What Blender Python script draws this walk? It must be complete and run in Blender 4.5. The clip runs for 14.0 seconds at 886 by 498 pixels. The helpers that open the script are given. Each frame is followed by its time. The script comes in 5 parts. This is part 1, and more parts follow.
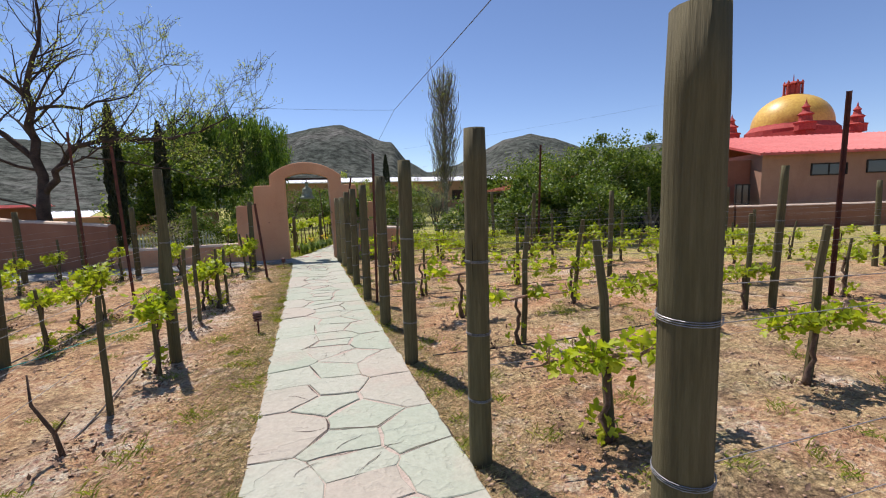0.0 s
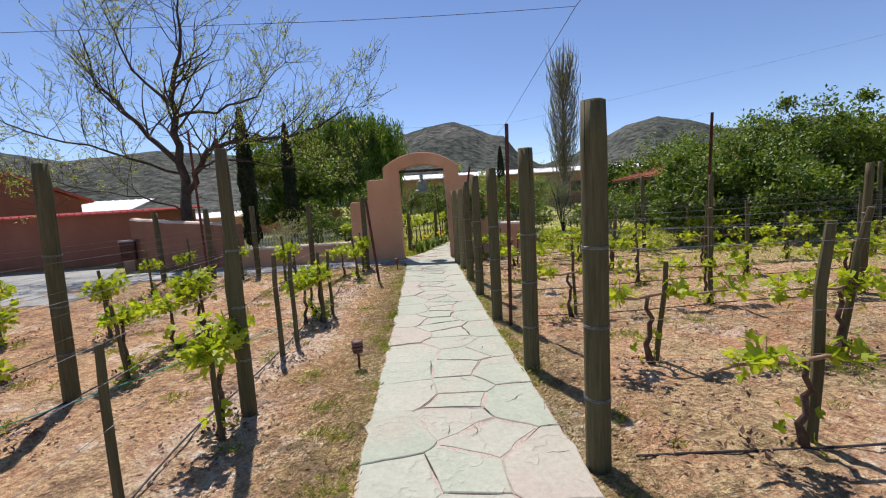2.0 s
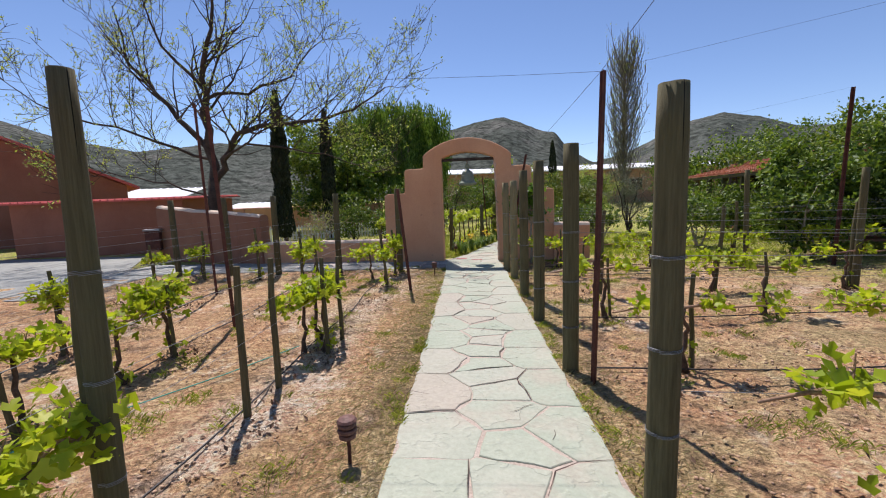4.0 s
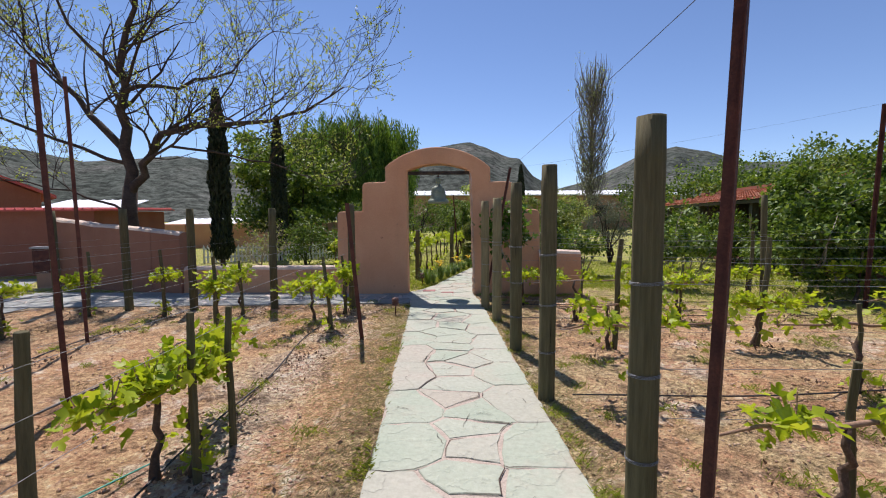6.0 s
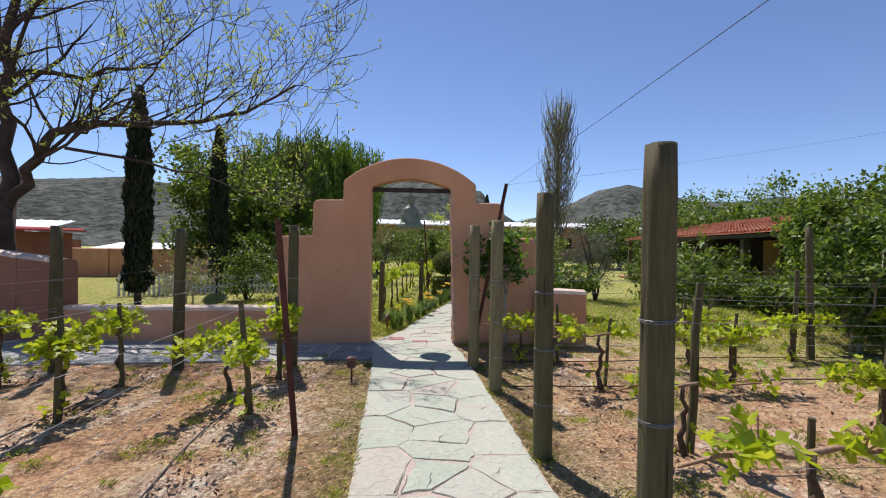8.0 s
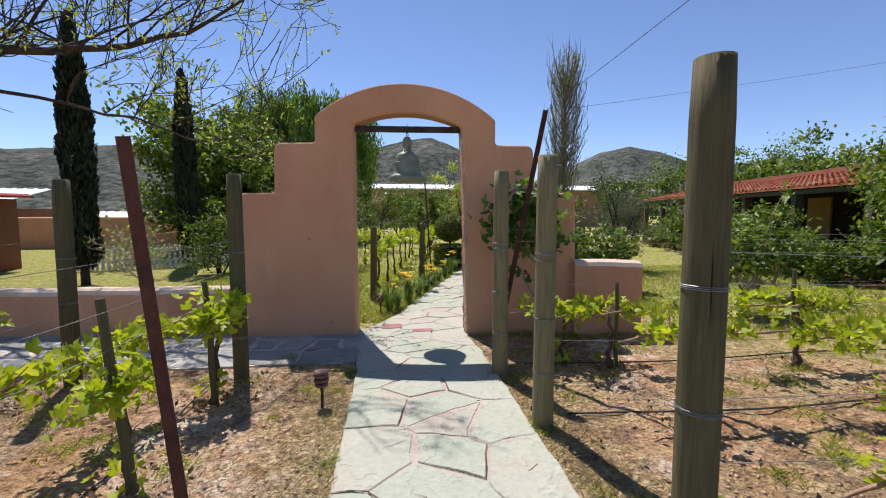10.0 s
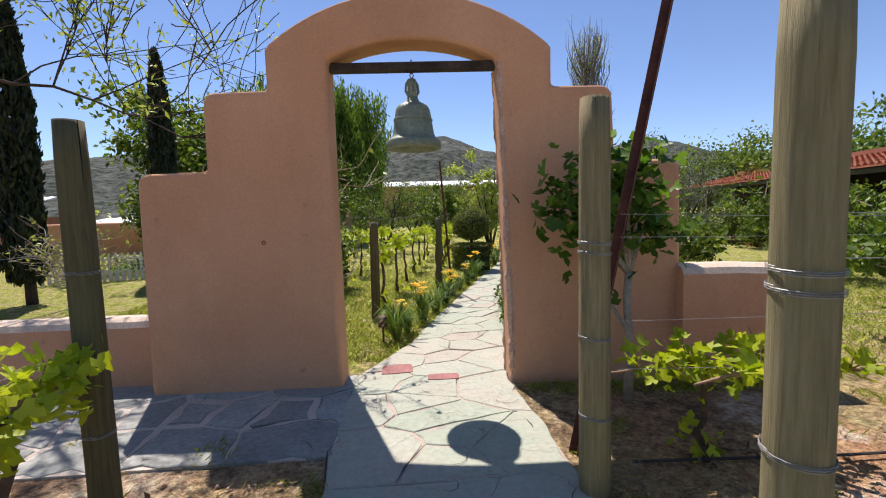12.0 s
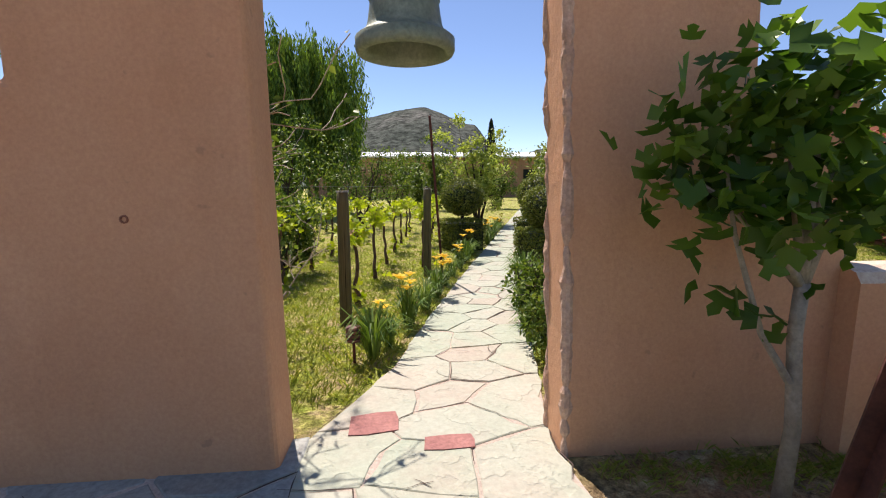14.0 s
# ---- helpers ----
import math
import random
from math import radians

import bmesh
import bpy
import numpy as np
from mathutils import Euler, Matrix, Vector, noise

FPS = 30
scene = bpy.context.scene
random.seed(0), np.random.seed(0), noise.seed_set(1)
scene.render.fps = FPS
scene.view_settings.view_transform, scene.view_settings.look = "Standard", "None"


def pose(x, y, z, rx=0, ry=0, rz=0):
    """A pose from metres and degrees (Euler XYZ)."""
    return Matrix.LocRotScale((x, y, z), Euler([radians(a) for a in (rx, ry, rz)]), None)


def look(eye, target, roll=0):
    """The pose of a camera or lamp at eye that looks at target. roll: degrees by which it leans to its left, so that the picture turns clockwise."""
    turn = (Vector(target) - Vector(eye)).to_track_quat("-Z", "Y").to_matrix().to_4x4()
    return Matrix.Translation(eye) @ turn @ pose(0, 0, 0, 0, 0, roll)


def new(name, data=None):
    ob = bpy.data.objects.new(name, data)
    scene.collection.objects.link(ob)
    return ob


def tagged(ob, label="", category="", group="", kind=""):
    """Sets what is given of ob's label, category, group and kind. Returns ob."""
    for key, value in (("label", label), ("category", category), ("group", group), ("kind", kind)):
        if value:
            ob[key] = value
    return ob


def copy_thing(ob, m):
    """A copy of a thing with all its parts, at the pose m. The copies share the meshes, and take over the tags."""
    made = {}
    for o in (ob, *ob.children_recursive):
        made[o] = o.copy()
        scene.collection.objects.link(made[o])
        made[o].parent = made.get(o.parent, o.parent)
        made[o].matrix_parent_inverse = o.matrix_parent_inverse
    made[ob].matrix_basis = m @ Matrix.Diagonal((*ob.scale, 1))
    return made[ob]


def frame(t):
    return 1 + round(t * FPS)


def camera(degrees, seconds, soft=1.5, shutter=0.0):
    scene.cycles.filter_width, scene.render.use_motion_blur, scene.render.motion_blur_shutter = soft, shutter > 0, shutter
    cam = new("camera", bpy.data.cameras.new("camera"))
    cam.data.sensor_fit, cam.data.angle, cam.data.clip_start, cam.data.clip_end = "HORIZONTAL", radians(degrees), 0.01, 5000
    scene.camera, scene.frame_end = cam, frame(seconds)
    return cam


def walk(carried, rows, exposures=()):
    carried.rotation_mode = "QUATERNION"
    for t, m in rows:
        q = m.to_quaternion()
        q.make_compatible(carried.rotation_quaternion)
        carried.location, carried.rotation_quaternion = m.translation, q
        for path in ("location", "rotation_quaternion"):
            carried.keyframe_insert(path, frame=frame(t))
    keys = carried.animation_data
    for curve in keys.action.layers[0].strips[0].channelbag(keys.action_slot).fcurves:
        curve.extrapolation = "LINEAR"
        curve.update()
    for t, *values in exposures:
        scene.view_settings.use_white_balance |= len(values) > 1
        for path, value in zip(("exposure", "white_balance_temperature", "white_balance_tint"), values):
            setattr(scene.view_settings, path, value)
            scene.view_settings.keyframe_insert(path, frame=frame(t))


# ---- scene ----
cam = camera(92.4, 14.0, soft=1.1)
METRES, EYE, TILT, LEAN, TURN = 12.7, 1.5, 0.0, 0.0, -17.7
ROWS = [
    (0.0, 0.0, 0.0, 0.0, -0.2, -6.84, 1.69),
    (0.5, -0.0128, 0.0353, -0.0021, 3.05, -6.49, 2.06),
    (1.0, -0.0259, 0.0752, -0.0038, 6.79, -6.37, 2.54),
    (1.5, -0.0398, 0.1084, -0.0032, 10.74, -6.55, 3.09),
    (2.0, -0.0447, 0.1445, -0.0061, 14.68, -6.91, 3.41),
    (2.5, -0.0541, 0.1797, -0.0084, 18.19, -7.29, 3.61),
    (5.0, -0.1063, 0.3467, -0.0115, 21.05, -6.93, 1.91),
    (5.5, -0.1241, 0.3796, -0.0123, 18.66, -6.02, 1.18),
    (6.0, -0.1362, 0.4153, -0.0145, 16.29, -4.34, 0.38),
    (6.5, -0.1503, 0.4507, -0.015, 14.44, -2.55, -0.18),
    (7.0, -0.1653, 0.4847, -0.015, 12.93, -0.96, -0.57),
    (7.5, -0.1792, 0.5226, -0.0155, 11.86, -0.03, -0.77),
    (8.0, -0.193, 0.5548, -0.0166, 11.13, -0.25, -0.8),
    (10.5, -0.2366, 0.7298, -0.0258, 11.4, -5.3, 0.4),
    (11.0, -0.2446, 0.7679, -0.0287, 12.15, -4.98, 0.95),
    (11.5, -0.258, 0.8052, -0.0316, 12.6, -4.8, 1.45),
    (12.0, -0.2665, 0.8397, -0.0326, 13.05, -5.03, 1.62),
    (12.5, -0.2755, 0.8715, -0.032, 13.15, -5.7, 1.5),
    (13.0, -0.2885, 0.8993, -0.0327, 12.4, -6.62, 1.04),
    (13.5, -0.2973, 0.9263, -0.0354, 11.4, -7.62, 0.73),
    (14.0, -0.305, 0.9512, -0.0384, 10.3, -8.58, 0.54),
]
EXPOSURES = [(0.0, 0.22, 6350, 20), (8.0, 0.27, 6200, 20), (11.0, 0.42, 6350, 20), (12.5, 0.52, 6500, 20), (14.0, 0.60, 6700, 20)]
walk(cam, [(t, pose(0, 0, EYE, TILT, LEAN, TURN) @ pose(METRES * x, METRES * y, METRES * z, 90 + pitch, roll, yaw)) for t, x, y, z, yaw, pitch, roll in ROWS], EXPOSURES)

# ---- world, sun ----
SUN_AZ, SUN_EL = -18.5, 60.5          # degrees from +y towards +x, and above the horizon
world = bpy.data.worlds.new("sky")
scene.world = world
world.use_nodes = True
sky = world.node_tree.nodes.new("ShaderNodeTexSky")
sky.sky_type, sky.sun_disc = "NISHITA", False
sky.sun_elevation, sky.sun_rotation = radians(SUN_EL), radians(SUN_AZ)
sky.altitude, sky.air_density, sky.dust_density, sky.ozone_density = 1800, 1.0, 0.0, 3.5
world.node_tree.links.new(sky.outputs[0], world.node_tree.nodes["Background"].inputs[0])
world.node_tree.nodes["Background"].inputs[1].default_value = 0.11
sun = new("sun", bpy.data.lights.new("sun", "SUN"))
sun.data.energy, sun.data.angle, sun.data.color = 5.0, radians(0.53), (1.0, 0.95, 0.87)
toward = Vector((math.sin(radians(SUN_AZ)) * math.cos(radians(SUN_EL)), math.cos(radians(SUN_AZ)) * math.cos(radians(SUN_EL)), math.sin(radians(SUN_EL))))
sun.matrix_world = look(toward * 50, (0, 0, 0))

# ---- materials ----
class Nodes:
    """A small helper round a material's node tree."""

    def __init__(self, name):
        self.m = bpy.data.materials.new(name)
        self.m.use_nodes = True
        self.t = self.m.node_tree
        self.b = self.t.nodes["Principled BSDF"]
        self.pos = self.t.nodes.new("ShaderNodeNewGeometry").outputs["Position"]
        self.obj = self.t.nodes.new("ShaderNodeTexCoord").outputs["Object"]

    def link(self, a, b):
        self.t.links.new(a, b)

    def noise(self, scale, detail=4, rough=0.6, where=None, stretch=None):
        n = self.t.nodes.new("ShaderNodeTexNoise")
        n.inputs["Scale"].default_value, n.inputs["Detail"].default_value, n.inputs["Roughness"].default_value = scale, detail, rough
        src = where or self.pos
        if stretch:
            mp = self.t.nodes.new("ShaderNodeMapping")
            mp.inputs["Scale"].default_value = stretch
            self.link(src, mp.inputs[0])
            src = mp.outputs[0]
        self.link(src, n.inputs["Vector"])
        return n.outputs["Fac"]

    def ramp(self, fac, *stops):
        r = self.t.nodes.new("ShaderNodeValToRGB")
        e = r.color_ramp.elements
        while len(e) < len(stops):
            e.new(0.5)
        for k, (p, c) in enumerate(stops):
            e[k].position = p
            e[k].color = (*c, 1) if isinstance(c, tuple) else (c, c, c, 1)
        self.link(fac, r.inputs[0])
        return r.outputs[0]

    def mix(self, fac, a, b, how="MIX"):
        n = self.t.nodes.new("ShaderNodeMix")
        n.data_type, n.blend_type = "RGBA", how
        for sock, v in ((n.inputs[0], fac), (n.inputs[6], a), (n.inputs[7], b)):
            if isinstance(v, (int, float)):
                sock.default_value = v
            elif isinstance(v, tuple):
                sock.default_value = (*v, 1)
            else:
                self.link(v, sock)
        return n.outputs[2]

    def math(self, op, a, b):
        n = self.t.nodes.new("ShaderNodeMath")
        n.operation = op
        for sock, v in ((n.inputs[0], a), (n.inputs[1], b)):
            if isinstance(v, (int, float)):
                sock.default_value = v
            else:
                self.link(v, sock)
        return n.outputs[0]

    def axis(self, which):
        n = self.t.nodes.new("ShaderNodeSeparateXYZ")
        self.link(self.pos, n.inputs[0])
        return n.outputs[which]

    def bump(self, height, strength, dist):
        n = self.t.nodes.new("ShaderNodeBump")
        n.inputs["Strength"].default_value, n.inputs["Distance"].default_value = strength, dist
        self.link(height, n.inputs["Height"])
        self.link(n.outputs[0], self.b.inputs["Normal"])

    def done(self, color, rough=0.8, metal=0.0, spec=0.3):
        if isinstance(color, tuple):
            self.b.inputs["Base Color"].default_value = (*color, 1)
        else:
            self.link(color, self.b.inputs["Base Color"])
        self.b.inputs["Roughness"].default_value = rough
        self.b.inputs["Metallic"].default_value = metal
        self.b.inputs["Specular IOR Level"].default_value = spec
        return self.m


def surface(name, a, b, scale=3.0, fine=40.0, rough=0.85, bump=0.3, depth=0.01, metal=0.0, stretch=None, vary=0.0):
    """Two-colour surface: large patches, fine grain and relief; vary: spread of brightness from piece to piece."""
    n = Nodes(name)
    big = n.noise(scale, 5, 0.6, stretch=stretch)
    small = n.noise(fine, 4, 0.65, stretch=stretch)
    c = n.ramp(big, (0.32, a), (0.68, b))
    c = n.mix(0.55, c, n.ramp(small, (0.25, 0.25), (0.75, 0.8)), "OVERLAY")
    if vary:
        r = n.t.nodes.new("ShaderNodeObjectInfo").outputs["Random"]
        c = n.mix(1.0, c, n.ramp(r, (0.0, 1.0 - vary), (1.0, 1.0)), "MULTIPLY")
    n.bump(small, bump, depth)
    return n.done(c, rough, metal)


def foliage(name, dark, mid, light, through_light=0.35, rough=0.5):
    """Leaves: each leaf its own tone; light shines through."""
    n = Nodes(name)
    r = n.t.nodes.new("ShaderNodeNewGeometry").outputs["Random Per Island"]
    c = n.ramp(r, (0.0, dark), (0.5, mid), (1.0, light))
    patch = n.ramp(n.noise(1.3, 3), (0.3, 0.75), (0.7, 1.1))
    c = n.mix(1.0, c, patch, "MULTIPLY")
    n.done(c, rough, 0.0, 0.35)
    tr = n.t.nodes.new("ShaderNodeBsdfTranslucent")
    n.link(n.mix(1.0, c, (1.0, 1.0, 0.45), "MULTIPLY"), tr.inputs[0])
    mx = n.t.nodes.new("ShaderNodeMixShader")
    mx.inputs[0].default_value = through_light
    n.link(n.b.outputs[0], mx.inputs[1])
    n.link(tr.outputs[0], mx.inputs[2])
    n.link(mx.outputs[0], n.t.nodes["Material Output"].inputs[0])
    return n.m


def soil():
    n = Nodes("soil")
    x, y = n.axis(0), n.axis(1)
    big, mid, small = n.noise(0.55, 5), n.noise(3.2, 6, 0.7), n.noise(30, 5, 0.75)
    c = n.ramp(big, (0.30, (0.47, 0.25, 0.125)), (0.50, (0.61, 0.38, 0.205)), (0.70, (0.66, 0.47, 0.27)))
    c = n.mix(n.ramp(mid, (0.56, 0.0), (0.66, 0.9)), c, (0.68, 0.51, 0.355))
    heap = n.math("MULTIPLY", n.ramp(n.math("ABSOLUTE", n.math("ADD", x, 1.62), 0.0), (0.15, 1.0), (0.5, 0.0)), n.ramp(n.noise(2.1, 5, 0.7), (0.42, 0.0), (0.54, 0.95)))
    sand = n.ramp(n.noise(1.15, 6, 0.68), (0.56, 0.0), (0.61, 0.85))
    c = n.mix(n.math("MAXIMUM", heap, sand), c, (0.74, 0.585, 0.43))
    # dry grass beside the paved way and in patches
    edge = n.math("ABSOLUTE", n.math("SUBTRACT", x, 0.2), 0.0)
    strip = n.ramp(n.math("ADD", n.math("MULTIPLY", edge, 0.35), n.math("MULTIPLY", mid, 0.35)), (0.42, 0.75), (0.62, 0.0))
    patch = n.math("MULTIPLY", n.ramp(n.noise(0.9, 5, 0.7), (0.44, 0.0), (0.60, 0.8)), n.ramp(n.math("MULTIPLY", n.math("ADD", x, 3.0), 0.15), (0.3, 0.45), (0.7, 1.0)))
    c = n.mix(n.math("MAXIMUM", strip, patch), c, n.ramp(small, (0.3, (0.34, 0.265, 0.12)), (0.7, (0.52, 0.405, 0.21))))
    weeds = n.math("MULTIPLY", n.ramp(n.noise(2.3, 6, 0.75), (0.62, 0.0), (0.72, 0.5)), n.ramp(n.noise(14, 4), (0.4, 0.2), (0.6, 1.0)))
    c = n.mix(weeds, c, (0.17, 0.21, 0.07))
    c = n.mix(n.ramp(n.noise(1.9, 6, 0.75), (0.53, 0.0), (0.64, 0.72)), c, (0.15, 0.09, 0.06))
    # lawns: past the gate, and beyond the vines to the east
    inside = n.ramp(n.math("MULTIPLY", n.math("SUBTRACT", n.math("ADD", y, n.math("MULTIPLY", mid, 1.2)), 14.9), 0.5), (0.0, 0.0), (0.5, 1.0))
    east = n.ramp(n.math("MULTIPLY", n.math("ADD", n.math("SUBTRACT", n.math("ADD", y, n.math("MULTIPLY", x, 0.9)), 16.4), n.math("MULTIPLY", mid, 4.0)), 0.2), (0.35, 0.0), (0.8, 0.65))
    grass = n.ramp(n.noise(5, 6, 0.7), (0.3, (0.20, 0.27, 0.035)), (0.47, (0.35, 0.38, 0.075)), (0.60, (0.48, 0.38, 0.19)))
    c = n.mix(n.math("MAXIMUM", inside, east), c, grass)
    c = n.mix(0.85, c, n.ramp(small, (0.30, 0.12), (0.70, 0.85)), "OVERLAY")
    lump = n.noise(11, 5, 0.7)
    c = n.mix(0.6, c, n.ramp(lump, (0.36, 0.22), (0.64, 0.78)), "OVERLAY")
    n.bump(n.math("ADD", n.math("ADD", n.math("MULTIPLY", small, 0.5), n.math("MULTIPLY", lump, 0.9)), mid), 1.0, 0.10)
    return n.done(c, 0.95, 0.0, 0.1)


def render_wall(name, a, b):
    """Painted lime render: patches, runs of damp, trowel marks."""
    n = Nodes(name)
    c = n.ramp(n.noise(0.9, 6, 0.62), (0.3, a), (0.7, b))
    runs = n.ramp(n.noise(0.8, 6, 0.6, stretch=(2.0, 2.0, 0.5)), (0.48, 1.0), (0.75, 0.84))
    c = n.mix(1.0, c, runs, "MULTIPLY")
    grain = n.noise(55, 4, 0.7)
    c = n.mix(0.25, c, n.ramp(grain, (0.3, 0.3), (0.7, 0.72)), "OVERLAY")
    specks = n.ramp(n.noise(9, 3, 0.5), (0.70, 0.0), (0.74, 0.4))
    c = n.mix(specks, c, (0.30, 0.17, 0.11))
    n.bump(n.math("ADD", n.noise(5, 5, 0.6), n.math("MULTIPLY", grain, 0.15)), 0.35, 0.03)
    return n.done(c, 0.9, 0.0, 0.15)


def timber(name, tone):
    n = Nodes(name)
    grain = n.noise(9, 6, 0.7, n.obj, (6, 6, 0.35))
    c = n.ramp(grain, (0.25, (0.075, 0.063, 0.038)), (0.5, (0.135, 0.119, 0.072)), (0.78, (0.215, 0.19, 0.125)))
    c = n.mix(n.ramp(n.noise(1.1, 4, 0.6), (0.4, 0.0), (0.7, 0.45)), c, (0.145, 0.15, 0.085))
    c = n.mix(1.0, c, tone, "MULTIPLY")
    crack = n.ramp(n.noise(5, 3, 0.5, n.obj, (7, 7, 0.13)), (0.30, 0.12), (0.335, 1.0))
    c = n.mix(1.0, c, crack, "MULTIPLY")
    n.bump(n.math("ADD", grain, n.math("MULTIPLY", crack, 0.6)), 0.7, 0.012)
    return n.done(c, 0.85, 0.0, 0.2)


def flag_material():
    n = Nodes("flagstone")
    r = n.t.nodes.new("ShaderNodeObjectInfo").outputs["Random"]
    c = n.ramp(r, (0.0, (0.31, 0.36, 0.265)), (0.45, (0.36, 0.39, 0.295)), (0.75, (0.39, 0.39, 0.31)), (0.9, (0.39, 0.35, 0.28)), (0.98, (0.40, 0.32, 0.255)))
    c = n.mix(0.45, c, n.ramp(n.noise(2.6, 6, 0.7), (0.3, (0.31, 0.35, 0.265)), (0.7, (0.44, 0.435, 0.345))))
    blush = n.ramp(n.noise(1.4, 5, 0.65), (0.52, 0.0), (0.68, 0.4))
    c = n.mix(blush, c, (0.42, 0.325, 0.26))
    grain = n.noise(24, 6, 0.75)
    c = n.mix(0.32, c, n.ramp(grain, (0.3, 0.28), (0.7, 0.72)), "OVERLAY")
    layers = n.ramp(n.noise(3.0, 4, 0.55), (0.47, 0.0), (0.5, 1.0), (0.56, 0.4))
    n.bump(n.math("ADD", n.math("MULTIPLY", layers, 0.7), n.math("MULTIPLY", grain, 0.35)), 0.6, 0.012)
    return n.done(c, 0.8, 0.0, 0.25)


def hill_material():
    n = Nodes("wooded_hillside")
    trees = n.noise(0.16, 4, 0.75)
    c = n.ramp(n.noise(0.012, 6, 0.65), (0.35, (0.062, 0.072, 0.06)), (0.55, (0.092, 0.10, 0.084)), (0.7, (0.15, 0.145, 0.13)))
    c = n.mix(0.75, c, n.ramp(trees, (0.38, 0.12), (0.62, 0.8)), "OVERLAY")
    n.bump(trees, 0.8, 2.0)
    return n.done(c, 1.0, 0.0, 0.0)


def tiles_material():
    n = Nodes("terracotta")
    r = n.t.nodes.new("ShaderNodeNewGeometry").outputs["Random Per Island"]
    c = n.ramp(r, (0.0, (0.40, 0.15, 0.08)), (0.6, (0.52, 0.23, 0.13)), (1.0, (0.58, 0.33, 0.22)))
    c = n.mix(0.5, c, n.ramp(n.noise(9, 5), (0.3, 0.3), (0.7, 0.75)), "OVERLAY")
    return n.done(c, 0.9)


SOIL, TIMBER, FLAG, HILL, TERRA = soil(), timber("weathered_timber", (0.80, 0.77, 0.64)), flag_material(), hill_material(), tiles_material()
PALETIMBER = timber("dry_pale_timber", (1.55, 1.45, 1.25))
ADOBE = render_wall("adobe_render", (0.555, 0.283, 0.155), (0.635, 0.36, 0.212))
WORN = surface("worn_render", (0.46, 0.28, 0.19), (0.56, 0.38, 0.28), 8, 50, 0.95, 0.6)
SLATE = surface("walk_slate", (0.29, 0.305, 0.275), (0.41, 0.415, 0.37), 2.5, 30, 0.8, 0.5, 0.01, vary=0.3)
PALEMORTAR = surface("pale_mortar", (0.48, 0.42, 0.35), (0.58, 0.51, 0.43), 3, 60, 0.95, 0.6, 0.01)
CAP = surface("bare_render", (0.55, 0.42, 0.31), (0.63, 0.50, 0.38), 4, 50)
BARN = render_wall("russet_render", (0.25, 0.10, 0.065), (0.31, 0.135, 0.088))
OLDADOBE = render_wall("old_adobe_render", (0.25, 0.115, 0.072), (0.32, 0.16, 0.10))
CLAY = render_wall("brown_render", (0.33, 0.19, 0.125), (0.40, 0.24, 0.16))
REDROOF = surface("red_sheet_roof", (0.46, 0.085, 0.07), (0.54, 0.13, 0.105), 0.8, 12, 0.5, 0.2)
WHITEROOF = surface("white_sheet_roof", (0.74, 0.75, 0.76), (0.82, 0.82, 0.82), 0.5, 8, 0.45, 0.1)
DOMEGOLD = surface("ochre_dome", (0.60, 0.36, 0.06), (0.72, 0.47, 0.11), 0.4, 6, 0.4, 0.15)
DOMERED = surface("red_plaster", (0.35, 0.055, 0.045), (0.42, 0.08, 0.065), 1.5, 12)
RUST = surface("rusted_steel", (0.06, 0.022, 0.017), (0.12, 0.043, 0.028), 9, 80, 0.75, 0.4, 0.004)
WIREM = surface("galvanised_wire", (0.22, 0.22, 0.21), (0.34, 0.34, 0.33), 9, 60, 0.5, 0.1, 0.001, 0.6)
CABLEM = surface("dark_cable", (0.05, 0.05, 0.055), (0.08, 0.08, 0.085), 5, 60, 0.6)
BRONZE = surface("verdigris_bronze", (0.16, 0.19, 0.135), (0.25, 0.28, 0.20), 7, 45, 0.55, 0.45, 0.01, 0.25)
CRACK = surface("open_joint", (0.05, 0.035, 0.028), (0.10, 0.07, 0.055), 9, 60, 0.95)
MORTAR = surface("pink_mortar", (0.37, 0.30, 0.24), (0.45, 0.375, 0.305), 3, 60, 0.95, 0.6, 0.01)
REDSTONE = surface("red_slate", (0.27, 0.115, 0.10), (0.36, 0.165, 0.14), 7, 40, 0.8, 0.5, 0.01)
BARK = surface("grey_bark", (0.035, 0.026, 0.021), (0.08, 0.06, 0.047), 4, 30, 0.95, 0.9, 0.02)
PALEBARK = surface("pale_bark", (0.25, 0.205, 0.15), (0.36, 0.31, 0.24), 6, 40, 0.9, 0.6, 0.01)
POPLARBARK = surface("poplar_bark", (0.13, 0.115, 0.092), (0.21, 0.19, 0.155), 3, 20, 0.95, 0.5, 0.02)
VINEBARK = surface("vine_bark", (0.065, 0.042, 0.03), (0.15, 0.10, 0.07), 12, 60, 0.95, 0.9, 0.01)
CANE = surface("vine_cane", (0.25, 0.15, 0.09), (0.36, 0.23, 0.15), 15, 60, 0.8, 0.3, 0.004)
LITTER = surface("dry_litter", (0.10, 0.06, 0.035), (0.27, 0.17, 0.11), 6, 60, 0.95, 0.4)
LAMPCLAY = surface("brown_lamp_clay", (0.11, 0.055, 0.045), (0.17, 0.085, 0.065), 15, 60, 0.6, 0.3, 0.003)
# near black: window frames, and the veranda's shade put into its wall colour
DARK = surface("dark_frame_and_shade", (0.018, 0.015, 0.013), (0.03, 0.026, 0.022), 3, 30, 0.8)
CLOD = surface("soil_clods", (0.36, 0.215, 0.13), (0.56, 0.40, 0.27), 1.2, 40, 0.95, 0.5)
HOSE = surface("black_hose", (0.03, 0.028, 0.027), (0.06, 0.055, 0.05), 5, 40, 0.6)
TWINE = surface("green_twine", (0.05, 0.28, 0.20), (0.09, 0.36, 0.27), 20, 60, 0.7)
